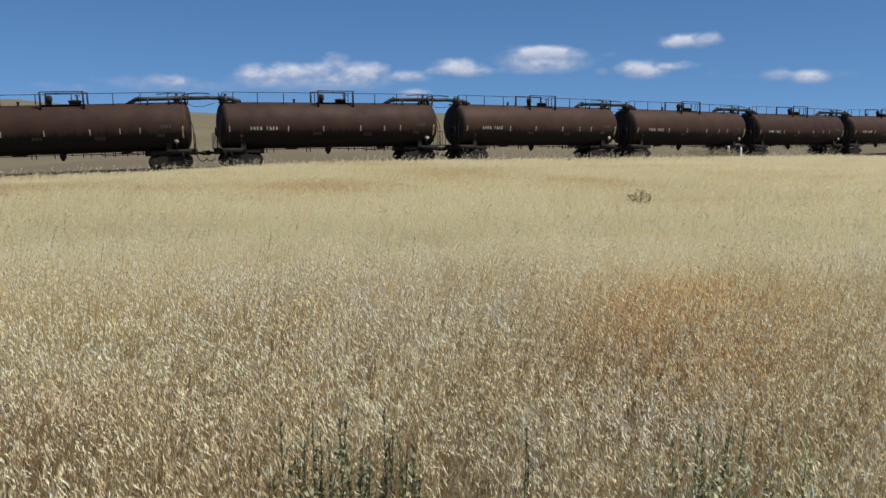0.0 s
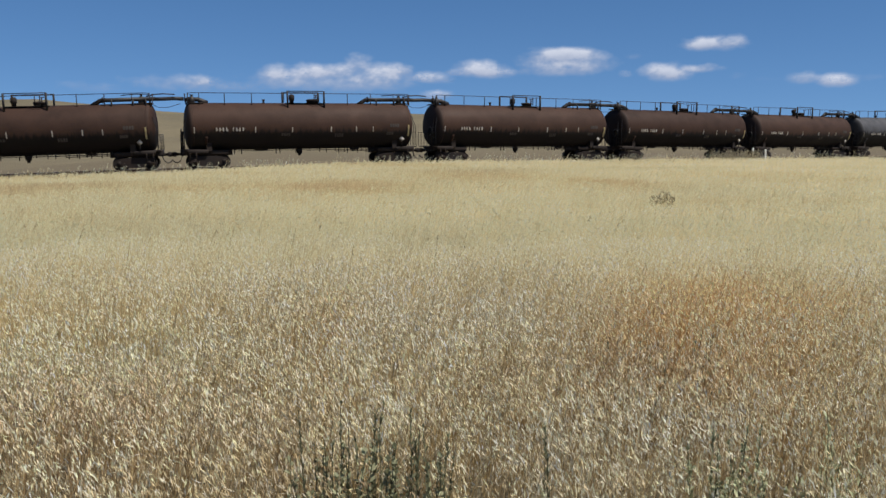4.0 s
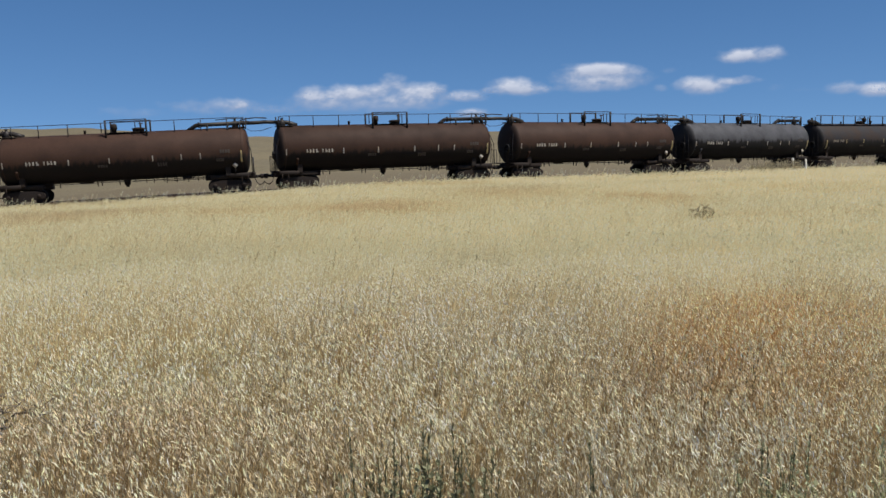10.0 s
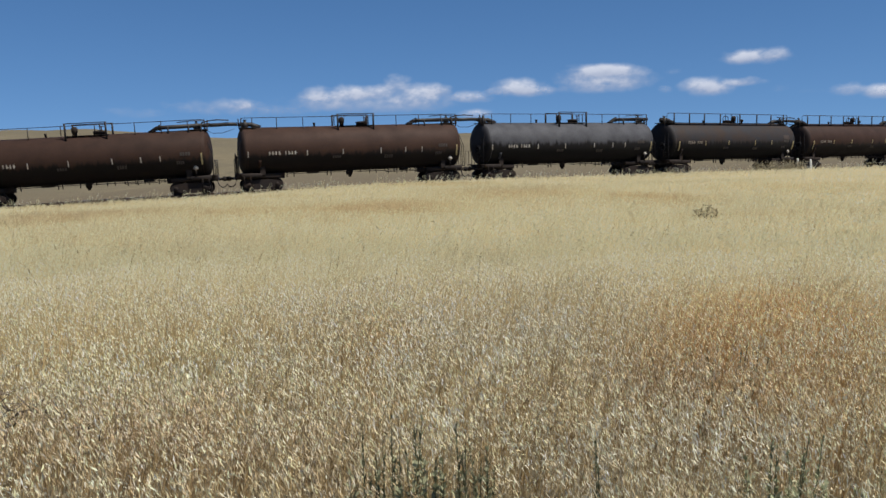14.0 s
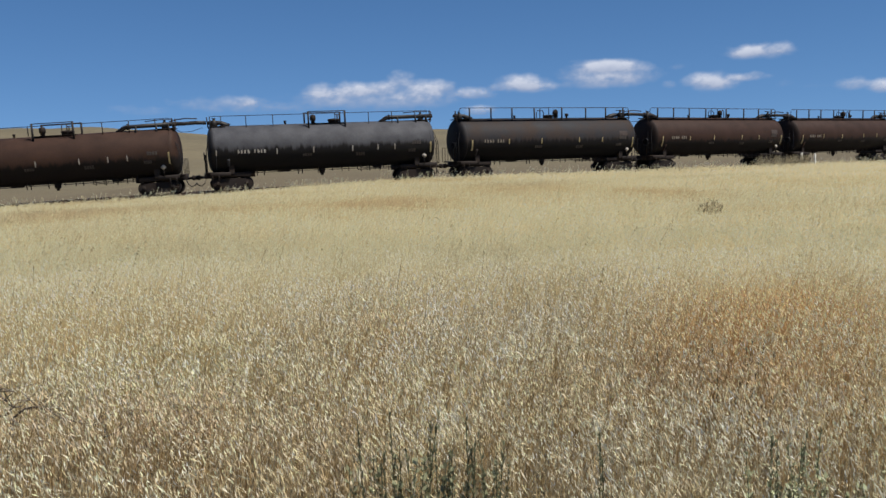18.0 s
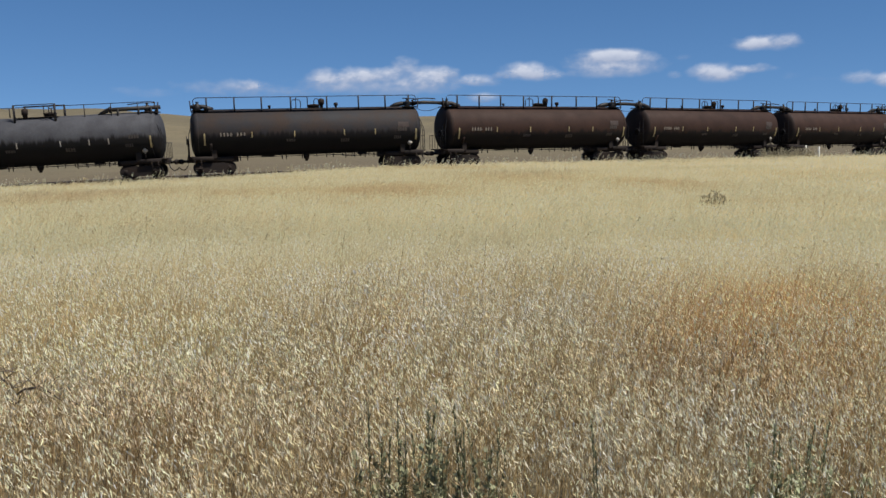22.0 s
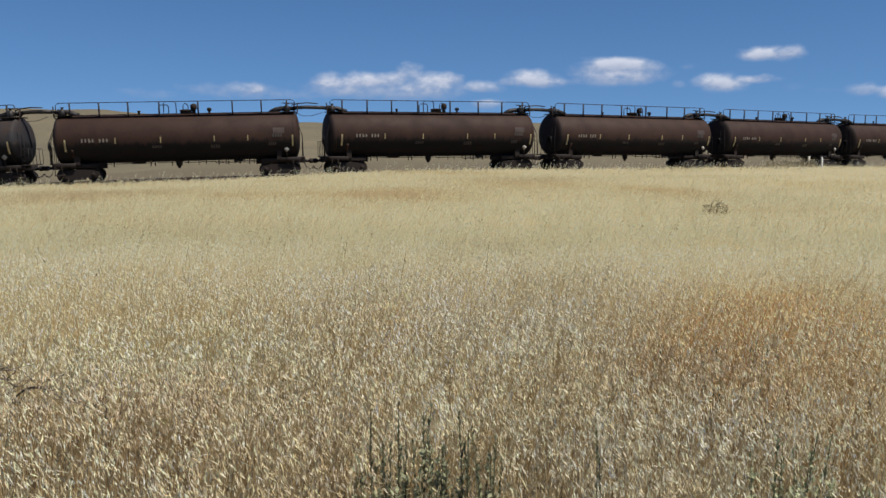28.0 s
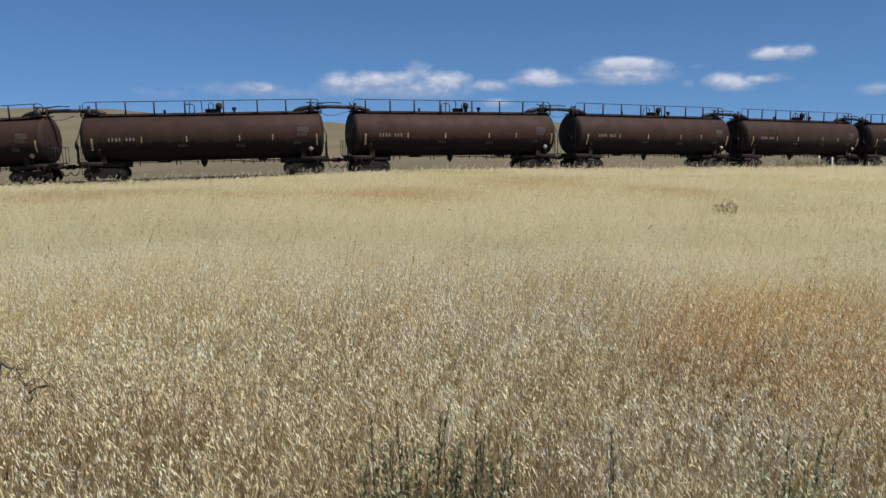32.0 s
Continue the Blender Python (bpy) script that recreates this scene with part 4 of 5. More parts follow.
def field_tint(x, y):
    """The colour of the grass heads from place to place: pale straw, silver-green drifts and rusty patches."""
    n = len(x)
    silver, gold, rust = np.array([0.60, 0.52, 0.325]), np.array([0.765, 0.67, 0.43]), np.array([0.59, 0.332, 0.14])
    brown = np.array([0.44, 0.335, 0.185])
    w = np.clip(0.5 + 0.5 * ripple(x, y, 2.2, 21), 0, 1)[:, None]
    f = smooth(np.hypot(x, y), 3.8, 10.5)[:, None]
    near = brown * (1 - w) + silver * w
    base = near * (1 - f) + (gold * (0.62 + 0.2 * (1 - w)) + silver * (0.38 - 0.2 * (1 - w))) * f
    warm = (smooth(x, -4, 14) * smooth(y, 14, 30) * np.clip(0.6 + 0.5 * ripple(x, y, 12.0, 61), 0, 1))[:, None]
    base = base * (1 - warm) + np.array([0.84, 0.715, 0.45]) * warm
    # drifts: brown and olive ones across the far field, small pinkish-brown and white ones close by
    d = np.hypot(x, y)
    far_dark = np.clip(ripple(x * 0.55, y, 9.0, 71) - 0.15, 0, 1) * smooth(d, 11, 22) * 0.55
    for px, py, sx, sy, k in ((-2.0, 27.0, 3.0, 4.5, 0.9), (7.2, 28.0, 1.8, 4.0, 0.9), (3.6, 34.0, 3.6, 7.0, 0.65), (-11.5, 28.0, 4.0, 6.0, 0.6), (-6.2, 27.0, 2.0, 4.0, 0.6), (15.0, 34.0, 4.0, 3.0, 0.5)):
        far_dark = np.maximum(far_dark, k * np.exp(-((x - px) / sx) ** 2 - ((y - py) / sy) ** 2) * (1 + 0.4 * ripple(x, y, 2.0, 73)))
    olive = np.zeros(n)
    for px, py, sx, sy, k in ((-13.0, 30.0, 5.0, 7.0, 0.8), (4.6, 42.0, 3.5, 5.0, 0.8), (-4.0, 13.5, 2.5, 3.0, 0.5), (0.4, 10.8, 1.2, 1.6, 0.75), (-1.3, 9.6, 1.2, 1.2, 0.5), (9.0, 23.0, 3.0, 5.0, 0.4), (-7.5, 19.0, 3.0, 3.5, 0.4), (14.0, 46.0, 4.0, 4.0, 0.6)):
        olive = np.maximum(olive, k * np.exp(-((x - px) / sx) ** 2 - ((y - py) / sy) ** 2) * (1 + 0.6 * ripple(x, y, 1.5, 79)))
    olive = np.clip(olive, 0, 0.85)[:, None]
    base = base * (1 - olive) + np.array([0.50, 0.465, 0.315]) * olive
    far_dark = np.clip(far_dark, 0, 0.8)[:, None]
    base = base * (1 - far_dark) + np.array([0.50, 0.375, 0.21]) * far_dark
    fringe = (np.exp(-((d - 8.6 - 1.0 * ripple(x, y, 3.5, 75)) / 1.3) ** 2) * np.clip(0.45 + 0.6 * ripple(x, y, 1.6, 77), 0, 1))[:, None] * 0.5
    base = base * (1 - fringe) + np.array([0.47, 0.41, 0.25]) * fringe
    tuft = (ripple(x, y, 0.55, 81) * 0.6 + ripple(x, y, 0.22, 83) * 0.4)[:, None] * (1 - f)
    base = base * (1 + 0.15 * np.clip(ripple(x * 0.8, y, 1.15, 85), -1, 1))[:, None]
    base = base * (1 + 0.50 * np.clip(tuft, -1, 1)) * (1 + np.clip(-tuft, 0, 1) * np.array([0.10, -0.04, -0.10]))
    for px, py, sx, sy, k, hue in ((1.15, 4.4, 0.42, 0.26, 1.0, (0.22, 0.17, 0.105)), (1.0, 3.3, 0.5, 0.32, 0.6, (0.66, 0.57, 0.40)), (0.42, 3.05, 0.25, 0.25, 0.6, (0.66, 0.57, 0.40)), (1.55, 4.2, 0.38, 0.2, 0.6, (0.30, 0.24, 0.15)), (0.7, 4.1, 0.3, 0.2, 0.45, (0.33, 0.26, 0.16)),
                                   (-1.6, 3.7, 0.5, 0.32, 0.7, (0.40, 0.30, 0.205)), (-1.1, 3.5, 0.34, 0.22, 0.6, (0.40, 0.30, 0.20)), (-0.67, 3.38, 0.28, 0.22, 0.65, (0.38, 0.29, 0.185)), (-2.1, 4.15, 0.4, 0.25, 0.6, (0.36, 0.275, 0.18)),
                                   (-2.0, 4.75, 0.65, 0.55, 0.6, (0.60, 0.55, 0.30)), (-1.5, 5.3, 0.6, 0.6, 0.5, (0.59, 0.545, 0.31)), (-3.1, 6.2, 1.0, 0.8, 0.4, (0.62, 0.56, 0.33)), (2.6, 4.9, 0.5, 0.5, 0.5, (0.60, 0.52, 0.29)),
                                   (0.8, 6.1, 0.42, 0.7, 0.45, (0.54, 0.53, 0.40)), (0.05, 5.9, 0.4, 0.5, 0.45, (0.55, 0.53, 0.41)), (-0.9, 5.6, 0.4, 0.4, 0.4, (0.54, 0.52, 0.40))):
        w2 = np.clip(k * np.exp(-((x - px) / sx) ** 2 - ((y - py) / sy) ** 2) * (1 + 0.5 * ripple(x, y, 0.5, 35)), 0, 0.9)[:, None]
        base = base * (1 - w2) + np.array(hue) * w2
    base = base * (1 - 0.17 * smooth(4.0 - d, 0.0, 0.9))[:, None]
    rr = np.zeros(n)
    for px, py, sx, sy, k in ((1.7, 4.35, 0.6, 0.4, 0.3), (-0.5, 5.4, 0.25, 0.3, 0.4), (2.05, 6.1, 0.55, 0.9, 0.8), (2.6, 6.3, 0.7, 1.1, 0.95), (1.7, 5.35, 0.5, 0.5, 0.55), (2.5, 5.7, 0.6, 0.6, 0.6), (2.2, 5.0, 0.6, 0.5, 0.3), (-2.6, 5.6, 0.5, 0.5, 0.32)):
        rr = np.maximum(rr, k * np.exp(-((x - px) / sx) ** 2 - ((y - py) / sy) ** 2))
    rr = np.clip(rr * (1 + 0.55 * ripple(x, y, 0.7, 33)), 0, 0.85)[:, None]
    out = base * (1 - rr) + rust * rr
    g = 0.22 - 0.17 * f
    return out * (1 + g * np.random.uniform(-1, 1, n)[:, None])


WEED_SPOTS = ((-0.16, 2.85, 0.22), (0.12, 2.9, 0.2), (0.24, 2.8, 0.12), (-1.70, 3.6, 0.28), (1.16, 2.95, 0.2), (1.62, 3.2, 0.14), (1.30, 2.55, 0.16))


def sow(rng, r0, r1, spread, per_m2):
    """Places for stems in a fan before the camera, clear of the track."""
    n = int(per_m2 * radians(spread) * (r1 * r1 - r0 * r0))
    r = np.sqrt(rng.uniform(r0 * r0, r1 * r1, n))
    a = np.radians(rng.uniform(-spread, spread, n))
    x, y = r * np.sin(a), r * np.cos(a)
    k = off_track(x, y)
    keep = k < -2.3 - 0.9 * rng.uniform(0, 1, n) * (1 + 0.5 * ripple(x, y, 3.0, 51))
    for wx, wy, wr in WEED_SPOTS:
        back = np.clip((wy - y) / 0.9, 0, 1)
        hit = (np.abs(x - wx * y / wy) < wr) & (y < wy + 0.2) & (y > wy - 0.9)
        keep &= ~(hit & (rng.uniform(0, 1, n) < 0.28))
    return x[keep], y[keep]


def oats(rng, x, y, heads, stem_w, head_l, head_w, tall, lean, droop=-1.2):
    """Stems with drooping heads. Returns vertices, four-cornered faces and tints."""
    n = len(x)
    z = ground_height(x, y)
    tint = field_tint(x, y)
    edge = smooth(off_track(x, y), -9, -4) * smooth(x, -14, -3)
    tall = tall * (1 + 0.12 * smooth(9.5 - np.hypot(x, y) + 1.2 * ripple(x, y, 3.5, 75), -0.6, 0.6))
    h = tall * rng.uniform(0.72, 1.12, n) * (1 + 0.12 * ripple(x, y, 3.0, 41)) * (1 + edge * rng.uniform(0.0, 0.4, n))
    la, lm = rng.normal(-0.1, 0.75, n), lean * rng.uniform(0.3, 1.5, n)
    dx, dy = np.cos(la) * lm * h, np.sin(la) * lm * h
    fa = rng.uniform(0, 3.14, n)
    wx, wy = np.cos(fa) * stem_w / 2, np.sin(fa) * stem_w / 2
    root = np.stack([x, y, z - 0.02], -1)
    mid = root + np.stack([dx * 0.3, dy * 0.3, h * 0.55], -1)
    tip = root + np.stack([dx, dy, h], -1)
    w = np.stack([wx, wy, np.zeros(n)], -1)
    v = np.stack([root - w, root + w, mid + w * 0.8, mid - w * 0.8, tip + w * 0.35, tip - w * 0.35], 1).reshape(-1, 3)
    b = np.arange(n)[:, None] * 6
    f = np.concatenate([b + np.array([0, 1, 2, 3]), b + np.array([3, 2, 4, 5])])
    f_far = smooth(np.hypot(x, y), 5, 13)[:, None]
    # stem tint rises with distance: paler paint against the shade between far blades
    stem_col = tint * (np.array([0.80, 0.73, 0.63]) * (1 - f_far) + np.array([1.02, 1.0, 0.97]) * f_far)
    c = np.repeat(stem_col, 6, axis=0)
    if heads:
        u = rng.uniform(0.0, 1.0, (n, heads))
        on = mid[:, None] + (tip - mid)[:, None] * (0.45 + 0.6 * u)[..., None]
        ha = rng.uniform(0, 6.28, (n, heads))
        out = rng.uniform(0.2, 1.0, (n, heads)) * head_l * 1.3 * (1.2 - u)
        on = on + np.stack([np.cos(ha) * out, np.sin(ha) * out, -0.3 * out], -1)
        ha = rng.normal(0.0, 1.15, (n, heads))
        up = rng.normal(droop, 0.42, (n, heads))
        full = np.clip(0.85 + 0.5 * ripple(x, y, 0.8, 91) + 0.25 * ripple(x, y, 0.25, 93), 0.35, 1.25)[:, None]
        hl = head_l * rng.uniform(0.7, 1.3, (n, heads)) * full
        d = np.stack([np.cos(ha) * np.cos(up) + 0.16, np.sin(ha) * np.cos(up), np.sin(up)], -1) * hl[..., None]
        ca = rng.uniform(0, 3.14, (n, heads))
        s = np.stack([np.cos(ca), np.sin(ca), rng.uniform(-0.4, 0.4, (n, heads))], -1) * head_w / 2
        bow = np.stack([d[..., 1], -d[..., 0], d[..., 0]], -1) * rng.uniform(-0.28, 0.28, (n, heads))[..., None]
        hv = np.stack([on, on + d * 0.45 + s + bow, on + d, on + d * 0.45 - s + bow], 2).reshape(-1, 3)
        hb = len(v) + np.arange(n * heads)[:, None] * 4
        hc = np.clip(tint[:, None, :] * (1.12 + (rng.uniform(0.62, 2.05, (n, heads)) - 1.12) * (1 - 0.85 * f_far))[..., None] * np.array([1.08, 1.08, 1.1]), 0, 0.72).reshape(-1, 3)
        white = (rng.uniform(0, 1, (n, heads)) < 0.25).reshape(-1, 1) * np.repeat(1 - f_far, heads, axis=0) * 0.6
        hc = hc * (1 - white) + np.array([0.75, 0.70, 0.57]) * white
        v = np.concatenate([v, hv])
        f = np.concatenate([f, hb + np.array([0, 1, 2, 3])])
        c = np.concatenate([c, np.repeat(hc, 4, axis=0)])
    return v, f, c


SWAYING = []


def build_field():
    rng = np.random.RandomState(12)
    dry = "dense dry wild oats with silvery straw-coloured heads"
    # near field in strips that sway in the wind
    edges = (2.0, 2.8, 3.7, 4.8, 6.2, 8.0, 10.5)
    for i in range(len(edges) - 1):
        r0, r1 = edges[i], edges[i + 1]
        per = (560, 540, 500, 430, 330, 240)[i]
        x, y = sow(rng, r0, r1, 33, per)
        cut = np.degrees(np.arctan2(x, y))
        parts = (8, 8, 8, 7, 6, 5)[i]
        cell = np.clip(((cut + 33 + rng.normal(0, 1.2, len(x))) / 66 * parts).astype(int), 0, parts - 1)
        for k in range(parts):
            m = cell == k
            far = (r0 + r1) / 2
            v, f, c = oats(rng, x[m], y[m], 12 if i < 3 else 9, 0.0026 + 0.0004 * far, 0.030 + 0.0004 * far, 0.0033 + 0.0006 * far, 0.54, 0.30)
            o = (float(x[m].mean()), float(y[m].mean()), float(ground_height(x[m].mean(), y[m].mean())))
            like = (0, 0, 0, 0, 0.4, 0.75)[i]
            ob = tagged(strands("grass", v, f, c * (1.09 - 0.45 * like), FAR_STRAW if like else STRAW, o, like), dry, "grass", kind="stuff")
            SWAYING.append((ob, o, i * 1.7 + k * 2.3))
    for r0, r1, per, heads, sw, hl, hw, tall in ((10.5, 15, 190, 6, 0.008, 0.036, 0.011, 0.52), (15, 22, 130, 4, 0.013, 0.045, 0.016, 0.50), (22, 34, 85, 3, 0.020, 0.06, 0.024, 0.48), (34, 58, 48, 2, 0.028, 0.08, 0.032, 0.45), (58, 90, 20, 2, 0.026, 0.08, 0.035, 0.45)):
        x, y = sow(rng, r0, r1, 34, per)
        v, f, c = oats(rng, x, y, heads, sw, hl, hw * 1.2, tall, 0.38, -1.0)
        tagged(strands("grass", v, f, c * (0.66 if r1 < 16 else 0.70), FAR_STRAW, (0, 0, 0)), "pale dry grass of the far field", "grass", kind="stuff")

    # the same field goes on beside and behind the viewer
    for r0, r1, per, heads, sw, hl, hw in ((1.3, 7, 70, 6, 0.006, 0.032, 0.009), (7, 16, 26, 4, 0.011, 0.045, 0.016), (16, 42, 5, 3, 0.025, 0.09, 0.035)):
        n = int(per * math.pi * (r1 * r1 - r0 * r0))
        r, a = np.sqrt(rng.uniform(r0 * r0, r1 * r1, n)), rng.uniform(radians(32.5), radians(327.5), n)
        x, y = r * np.sin(a), r * np.cos(a)
        m = off_track(x, y) < -2.8
        v, f, c = oats(rng, x[m], y[m], heads, sw, hl, hw, 0.54, 0.30)
        tagged(strands("grass", v, f, c, STRAW, (0, 0, 0)), "dry wild oats round the viewer", "grass", kind="stuff")
    # tall loose stalks along the railway and dark dry stems that stand above the rest
    x, y = sow(rng, 30, 88, 34, 3.0)
    m = off_track(x, y) > -5.5
    v, f, c = oats(rng, x[m], y[m], 4, 0.022, 0.10, 0.035, 0.80, 0.30)
    tagged(strands("tall_grass", v, f, c * np.array([0.74, 0.76, 0.82]), STRAW, (0, 0, 0)), "loose tall stalks of dry grass beside the track", "grass", kind="stuff")
    x, y = sow(rng, 7.0, 16, 33, 9.0)
    m = ripple(x, y, 1.3, 97) + 0.25 * rng.normal(0, 1, len(x)) > 0.55
    x, y = x[m], y[m]
    v, f, c = oats(rng, x, y, 5, 0.006, 0.035, 0.010, 0.64, 0.26)
    tagged(strands("tall_grass", v, f, c * np.array([0.48, 0.44, 0.38]), STRAW, (0, 0, 0)), "scattered dark dry stems standing above the oats", "grass", kind="stuff")


build_field()


# ---------------------------------------------------------------- weeds, bushes and posts
def spikes(rng, n, spread, tall, thick, tint, leaf, sprawl, stalks=()):
    """Upright stalks with narrow leaves pressed to them; vertices, faces and tints about the foot of the plant.
    stalks: the main ones, each as across, height and lean; n lower ones stand round them."""
    V, F, C = [], [], []
    for i in range(len(stalks) + n):
        a, r = rng.uniform(0, 6.28), spread * math.sqrt(rng.uniform(0, 1))
        foot = Vector((r * math.cos(a), 0.6 * r * math.sin(a), -0.03))
        h = 1.1 * tall * rng.uniform(0.55, 1.0)
        tip = foot + Vector((0.07 * h * rng.normal() * sprawl + 0.2 * foot.x, 0.1 * h * rng.normal(), h))
        if i < len(stalks):
            across, h, lean = stalks[i]
            foot = Vector((across - lean, 0.02 * rng.normal(), -0.03))
            tip = Vector((across, foot.y, h))
        bend = Vector((rng.normal(), rng.normal(), 2.5 * (sprawl - 1))) * 0.03 * tall
        pts = [foot + (tip - foot) * k + bend * math.sin(k * 3.1) for k in (0, 0.25, 0.5, 0.75, 1.0)]
        col = np.array(tint) * rng.uniform(0.4, 0.75)
        for j, p in enumerate(pts):
            w = thick * (1 - 0.16 * j)
            for k in range(3):
                q = 2.1 * k + i
                V.append((p.x + w * math.cos(q), p.y + w * math.sin(q), p.z))
                C.append(col * (0.8 + 0.12 * j))
        b = len(V) - 15
        for j in range(4):
            for k in range(3):
                F.append((b + 3 * j + k, b + 3 * j + (k + 1) % 3, b + 3 * j + 3 + (k + 1) % 3, b + 3 * j + 3 + k))
        for j in range(int(leaf[0] * h / tall)):
            k = rng.uniform(0.05, 1.0) ** 1.25
            p = foot + (tip - foot) * k + bend * math.sin(k * 3.1)
            q, up = rng.uniform(0, 6.28), rng.uniform(0.4, 1.25) if i >= len(stalks) else rng.uniform(0.85, 1.42)
            d = Vector((math.cos(q) * math.cos(up), math.sin(q) * math.cos(up), math.sin(up))) * leaf[1] * rng.uniform(0.6, 1.3) * (1.25 - 0.7 * k)
            s = d.cross(Vector((0, 0, 1))).normalized() * leaf[2] * (2.0 if stalks and i >= len(stalks) else 1.0)
            b = len(V)
            V += [tuple(p), tuple(p + d * 0.5 + s), tuple(p + d), tuple(p + d * 0.5 - s)]
            F.append((b, b + 1, b + 2, b + 3))
            lc = np.array(tint) * (rng.uniform(0.6, 1.7) if i < len(stalks) else rng.uniform(1.2, 2.4)) * (1 + 1.4 * max(0.0, 0.75 - k))
            C += [lc] * 4
    return np.array(V), np.array(F), np.array(C)


PLANTS = []


def weed(x, y, n, spread, tall, label, tint=(0.15, 0.15, 0.088), thick=0.0038, leaf=(95, 0.055, 0.0055), seed=1, kind_name="weed", sprawl=1.0, stalks=()):
    rng = np.random.RandomState(seed)
    v, f, c = spikes(rng, n, spread, tall, thick, tint, leaf, sprawl, stalks)
    o = (x, y, float(ground_height(x, y)))
    ob = strands(kind_name, v + np.array(o), f, c, LEAF, o)
    tagged(ob, label, kind_name.replace("_", " "), "weeds among the grass")
    PLANTS.append((ob, o, seed * 1.3))
    return ob


def dry_shrub():
    """A low dead shrub: long bare branches that arch over the oats, twigs, and stems down to the ground."""
    r = random.Random(5)
    g = float(ground_height(-1.9, 3.9)) - 0.10
    bm = B()
    arches = ([(-2.16, 4.0, 0.535), (-2.09, 3.95, 0.515), (-2.03, 3.9, 0.485), (-1.98, 3.88, 0.45)],
              [(-2.0, 3.9, 0.40), (-1.94, 3.9, 0.445), (-1.88, 3.9, 0.452), (-1.83, 3.9, 0.437), (-1.77, 3.88, 0.405), (-1.70, 3.86, 0.389), (-1.62, 3.84, 0.365), (-1.55, 3.82, 0.325)],
              [(-2.14, 3.9, 0.42), (-2.03, 3.88, 0.41), (-1.95, 3.85, 0.385)])
    for arch in arches:
        pts = [(x, y, z + r.uniform(-0.006, 0.006)) for x, y, z in arch]
        tube(bm, pts, [0.006 - 0.0006 * i for i in range(len(pts))], 6)
        for x, y, z in pts[1:]:
            for k in range(2):
                tube(bm, [(x, y, z), (x + r.uniform(-0.06, 0.10), y + r.uniform(-0.05, 0.05), z + r.uniform(-0.02, 0.09)), (x + r.uniform(-0.1, 0.18), y + r.uniform(-0.08, 0.08), z + r.uniform(-0.05, 0.13))], [0.003, 0.002, 0.001], 4)
        x, y, z = pts[0]
        tube(bm, [(x, y, z), (x - 0.05, y, z - 0.25), (-2.2 + r.uniform(-0.1, 0.1), 3.95, g - 0.03)], [0.008, 0.009, 0.011], 6)
    return tagged(new("dry_shrub", finish(bm, "dry_shrub", TWIG)), "low dead shrub with bare dark branches over the oats", "shrub", "weeds among the grass")


def low_bush(x, y):
    """A low rounded bush: twigs that fan out from one foot, and small leaves in an uneven crown with gaps."""
    rng = np.random.RandomState(14)
    V, F, C = [], [], []

    def blade(p, d, w, col):
        side = d.cross(Vector((rng.normal(), rng.normal(), rng.normal()))).normalized() * w
        b = len(V)
        V.extend([tuple(p - side), tuple(p + side), tuple(p + d + side * 0.5), tuple(p + d - side * 0.5)])
        F.append((b, b + 1, b + 2, b + 3))
        C.extend([col] * 4)
    for i in range(46):
        a, out = rng.uniform(0, 6.28), math.sqrt(rng.uniform(0, 1))
        tip = Vector((0.36 * out * math.cos(a), 0.30 * out * math.sin(a), 0.56 - 0.20 * out ** 2 + 0.05 * rng.normal()))
        blade(Vector((0, 0, -0.03)), tip, 0.006, np.array((0.09, 0.075, 0.055)))
        for k in range(18):
            p = tip * rng.uniform(0.55, 1.02) + Vector(rng.normal(0, 0.035, 3))
            d = Vector((rng.normal(), rng.normal(), rng.normal() + 0.5)).normalized() * rng.uniform(0.03, 0.06)
            blade(p, d, 0.010, np.array((0.36, 0.31, 0.19)) * rng.uniform(0.6, 1.35))
    o = (x, y, float(ground_height(x, y)))
    ob = strands("bush", np.array(V) + np.array(o), np.array(F), np.array(C), LEAF, o)
    tagged(ob, "small rounded grey-brown bush in the pale grass", "bush", "weeds among the grass")
    PLANTS.append((ob, o, 18.2))
    return ob


GREEN = (0.19, 0.20, 0.12)


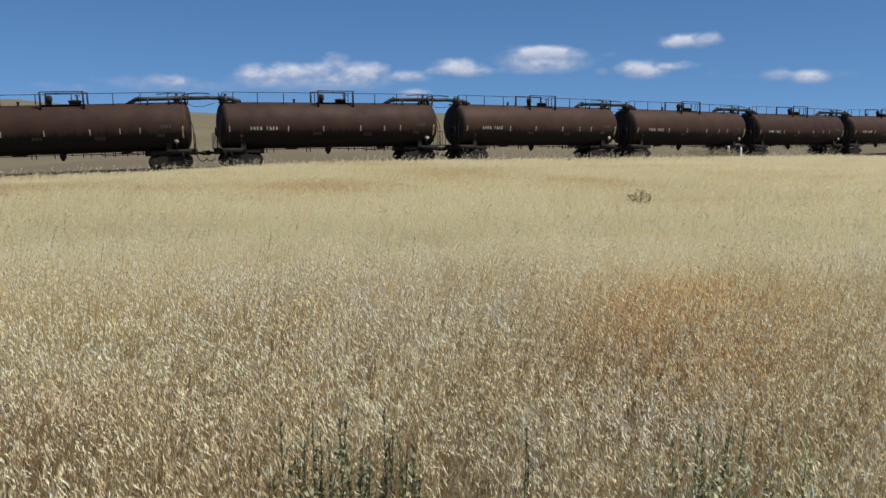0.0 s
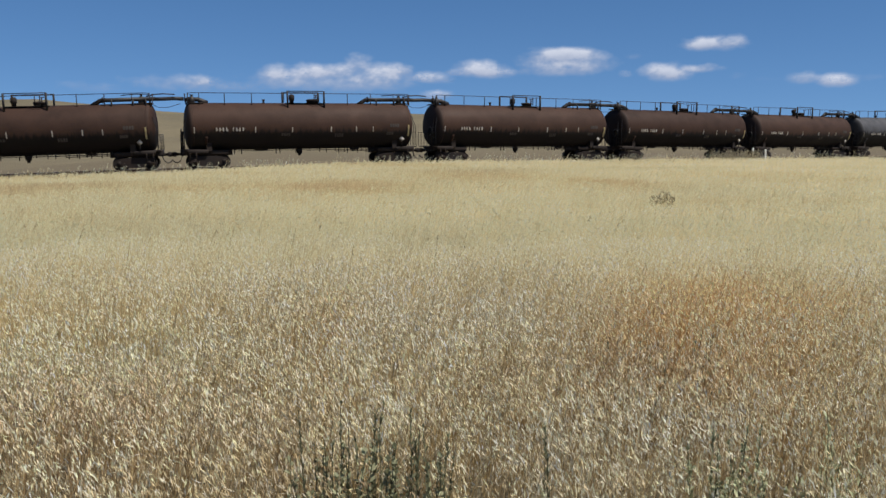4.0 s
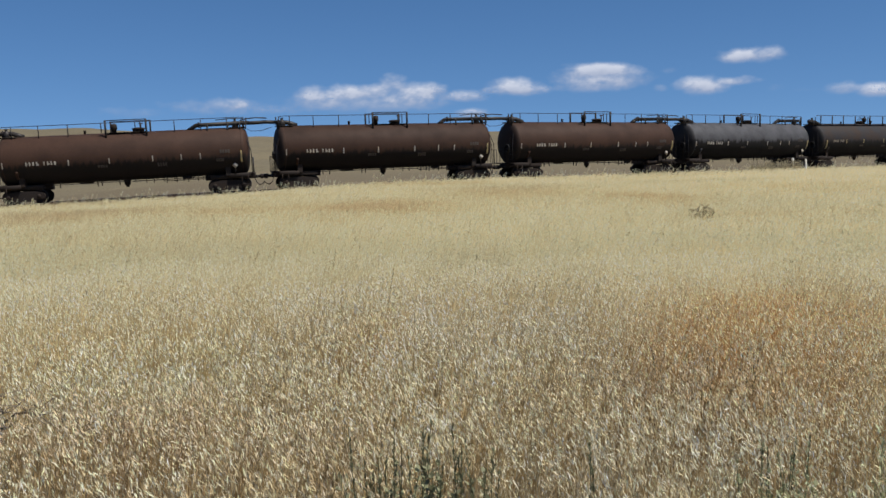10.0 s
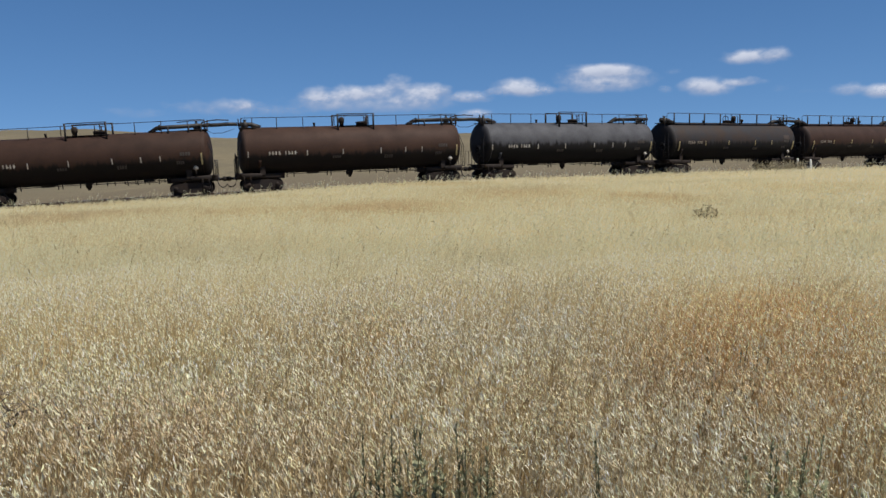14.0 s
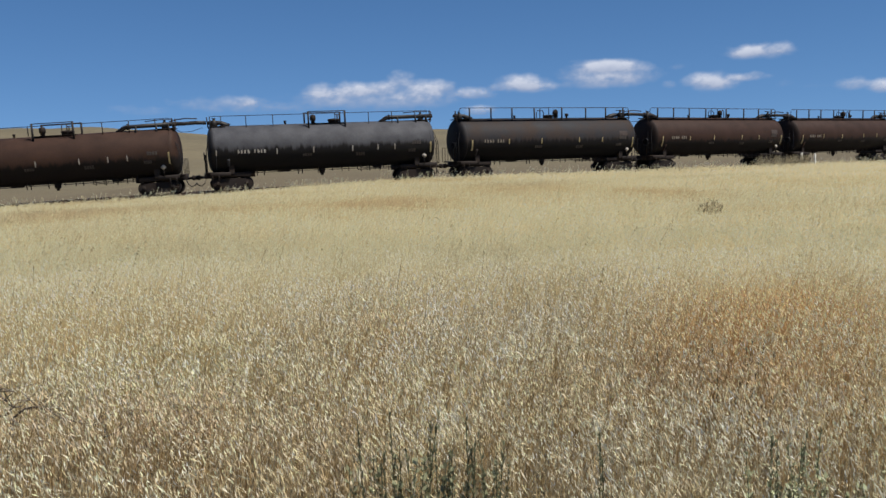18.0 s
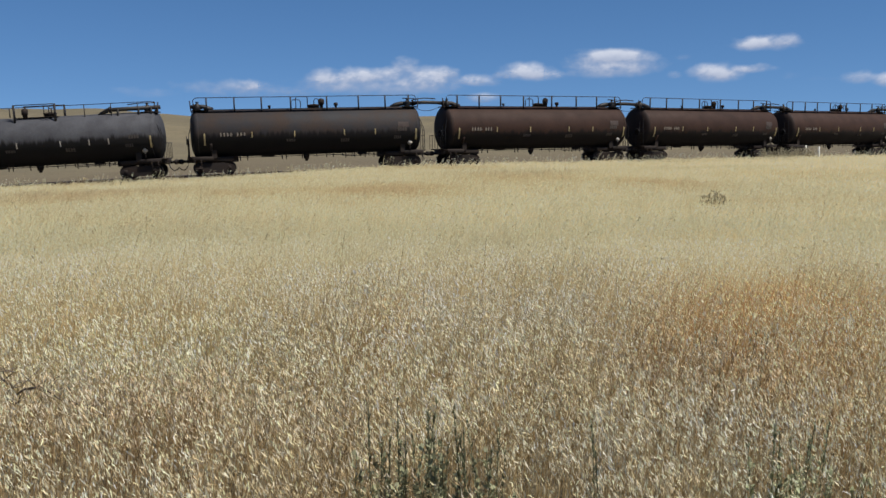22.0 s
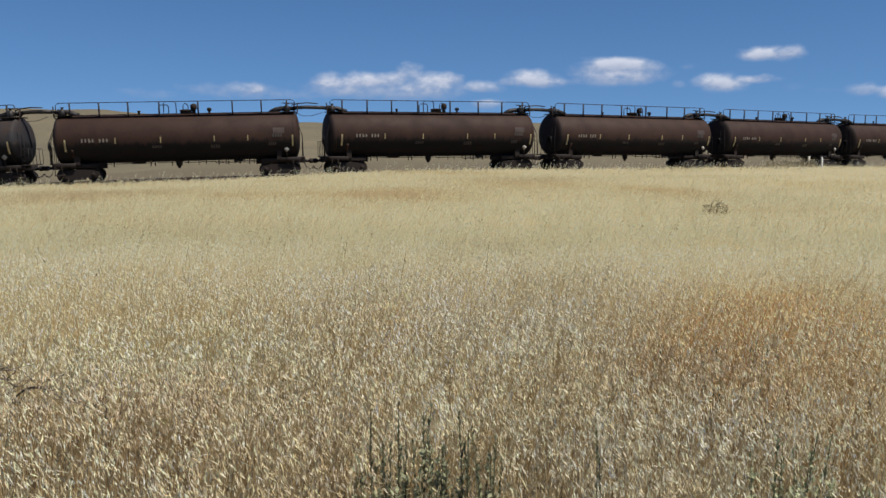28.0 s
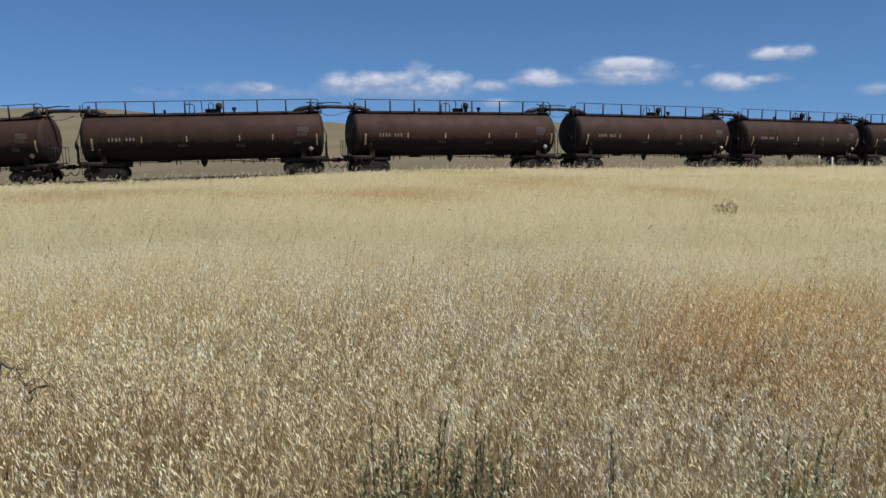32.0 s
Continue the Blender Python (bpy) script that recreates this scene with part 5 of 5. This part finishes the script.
def build_plants():
    tall = "clump of upright grey-green weed stalks among the dry oats"
    slim = (70, 0.042, 0.0042)
    for x, y, n, spread, low, seed, stalks in (
            (-0.24, 2.80, 10, 0.09, 0.53, 2, ((-0.026, 0.745, -0.05), (0.018, 0.62, -0.02), (-0.055, 0.52, 0.0), (0.045, 0.57, 0.02))),
            (-0.14, 2.80, 20, 0.10, 0.62, 3, ((-0.017, 0.755, 0.0), (0.008, 0.66, 0.01), (0.032, 0.635, 0.015), (-0.045, 0.62, -0.01))),
            (-0.03, 2.80, 12, 0.09, 0.54, 4, ((-0.018, 0.715, 0.0), (0.011, 0.735, 0.055), (-0.006, 0.66, 0.02), (0.046, 0.60, 0.0))),
            (0.09, 2.80, 18, 0.10, 0.60, 5, ((-0.028, 0.725, 0.0), (0.005, 0.67, 0.01), (0.014, 0.665, 0.0), (-0.01, 0.62, -0.01))),
            (0.18, 2.80, 8, 0.07, 0.52, 9, ((0.011, 0.655, 0.03), (-0.01, 0.60, 0.02), (0.03, 0.56, 0.01)))):
        weed(x, y, n, spread, low, tall, leaf=slim, seed=seed, stalks=stalks)
    weed(0.52, 2.80, 2, 0.03, 0.45, "single dark weed stalk standing in the oats", leaf=slim, seed=15, stalks=((0.0, 0.68, 0.01), (0.012, 0.58, 0.02)))
    weed(1.13, 2.80, 14, 0.10, 0.57, tall, GREEN, leaf=slim, seed=6, stalks=((-0.016, 0.67, 0.0), (0.014, 0.635, 0.0), (0.06, 0.60, 0.02)))
    weed(1.26, 2.80, 14, 0.10, 0.57, tall, GREEN, leaf=slim, seed=16, stalks=((-0.001, 0.66, 0.03), (0.037, 0.665, 0.05), (-0.045, 0.61, 0.02)))
    weed(1.64, 3.05, 9, 0.13, 0.60, tall, GREEN, seed=7)
    weed(0.02, 2.55, 12, 0.16, 0.44, tall, seed=17)
    dry_shrub()
    weed(1.62, 4.85, 22, 0.35, 0.56, "patch of grey-green weeds among the oats", (0.10, 0.105, 0.068), 0.004, (26, 0.05, 0.005), 13)
    low_bush(6.17, 18.9)
    for i, (az, n) in enumerate(((21.6, -4.6), (22.6, -4.4), (23.3, -4.8))):
        d = 60.0
        while off_track(d * math.sin(radians(az)), d * math.cos(radians(az))) < n:
            d += 0.05
        weed(d * math.sin(radians(az)), d * math.cos(radians(az)), 70, 0.9, 1.15, "low grey-brown brush beside the railway track", (0.20, 0.175, 0.12), 0.012, (30, 0.16, 0.022), 20 + i, "brush")
    for i, (az, d) in enumerate(((-21.9, 300.0), (-21.35, 306.0), (-21.1, 303.0))):
        weed(d * math.sin(radians(az)), d * math.cos(radians(az)), 40, 0.35, 1.0 - 0.2 * (i > 0), "dark lone bush on the bare tan hillside", (0.05, 0.055, 0.035), 0.03, (20, 0.3, 0.08), 30 + i, "hill_bush")
    for az, h in ((23.47, 1.4), (24.21, 1.3)):
        d = 60.0
        while off_track(d * math.sin(radians(az)), d * math.cos(radians(az))) < -3.6:
            d += 0.05
        x, y = d * math.sin(radians(az)), d * math.cos(radians(az))
        bm = box(B(), -0.065, 0.065, -0.065, 0.065, -0.2, h, 0.015)
        ob = tagged(new("marker_post", finish(bm, "marker_post", POST, True)), "weathered white marker post beside the track", "post", "marker posts")
        ob.location = (x, y, float(ground_height(x, y)))
        ob.rotation_euler = (0, radians(-2), radians(20))


build_plants()


# ---------------------------------------------------------------- what moves
def motions():
    about_eye = Matrix.Translation(EYE), Matrix.Translation([-c for c in EYE])
    for ob in SKY_DRIFT:
        walk(ob, [(t, about_eye[0] @ pose(0, 0, 0, 0, roll, turn) @ about_eye[1]) for t, roll, turn in ((0, 0, 0.32), (6, 0.35, 0.31), (12, 0.62, 0.30), (20, 0.75, 0.27), (32, 0.92, 0.22))])
    for k, car in CARS.items():
        walk(car, car_rows(k))
    for car in CARS.values():
        for truck in [c for c in car.children if c.name.startswith("bogie")]:
            for w in [c for c in truck.children if c.name.startswith("wheelset")]:
                at = tuple(w.location)
                walk(w, [(i * 0.1, pose(*at, 0, -math.degrees((rolled(i * 0.1) - GONE[0]) / WHEEL_R), 0)) for i in range(321)])
    for ob, o, ph in SWAYING:
        rows = []
        for i in range(65):
            t = i * 0.5
            a = 1.1 * math.sin(1.9 * t + ph) + 0.6 * math.sin(4.3 * t + 2 * ph)
            b = 0.6 * math.sin(2.6 * t + 1.4 * ph)
            rows.append((t, pose(*o, b, a, 0)))
        walk(ob, rows)
    for ob, o, ph in PLANTS:
        rows = []
        for i in range(65):
            t = i * 0.5
            rows.append((t, pose(*o, 0.8 * math.sin(2.6 * t + 1.4 * ph), 1.6 * math.sin(2.2 * t + ph) + 0.7 * math.sin(5.0 * t + 2 * ph), 0)))
        walk(ob, rows)


motions()
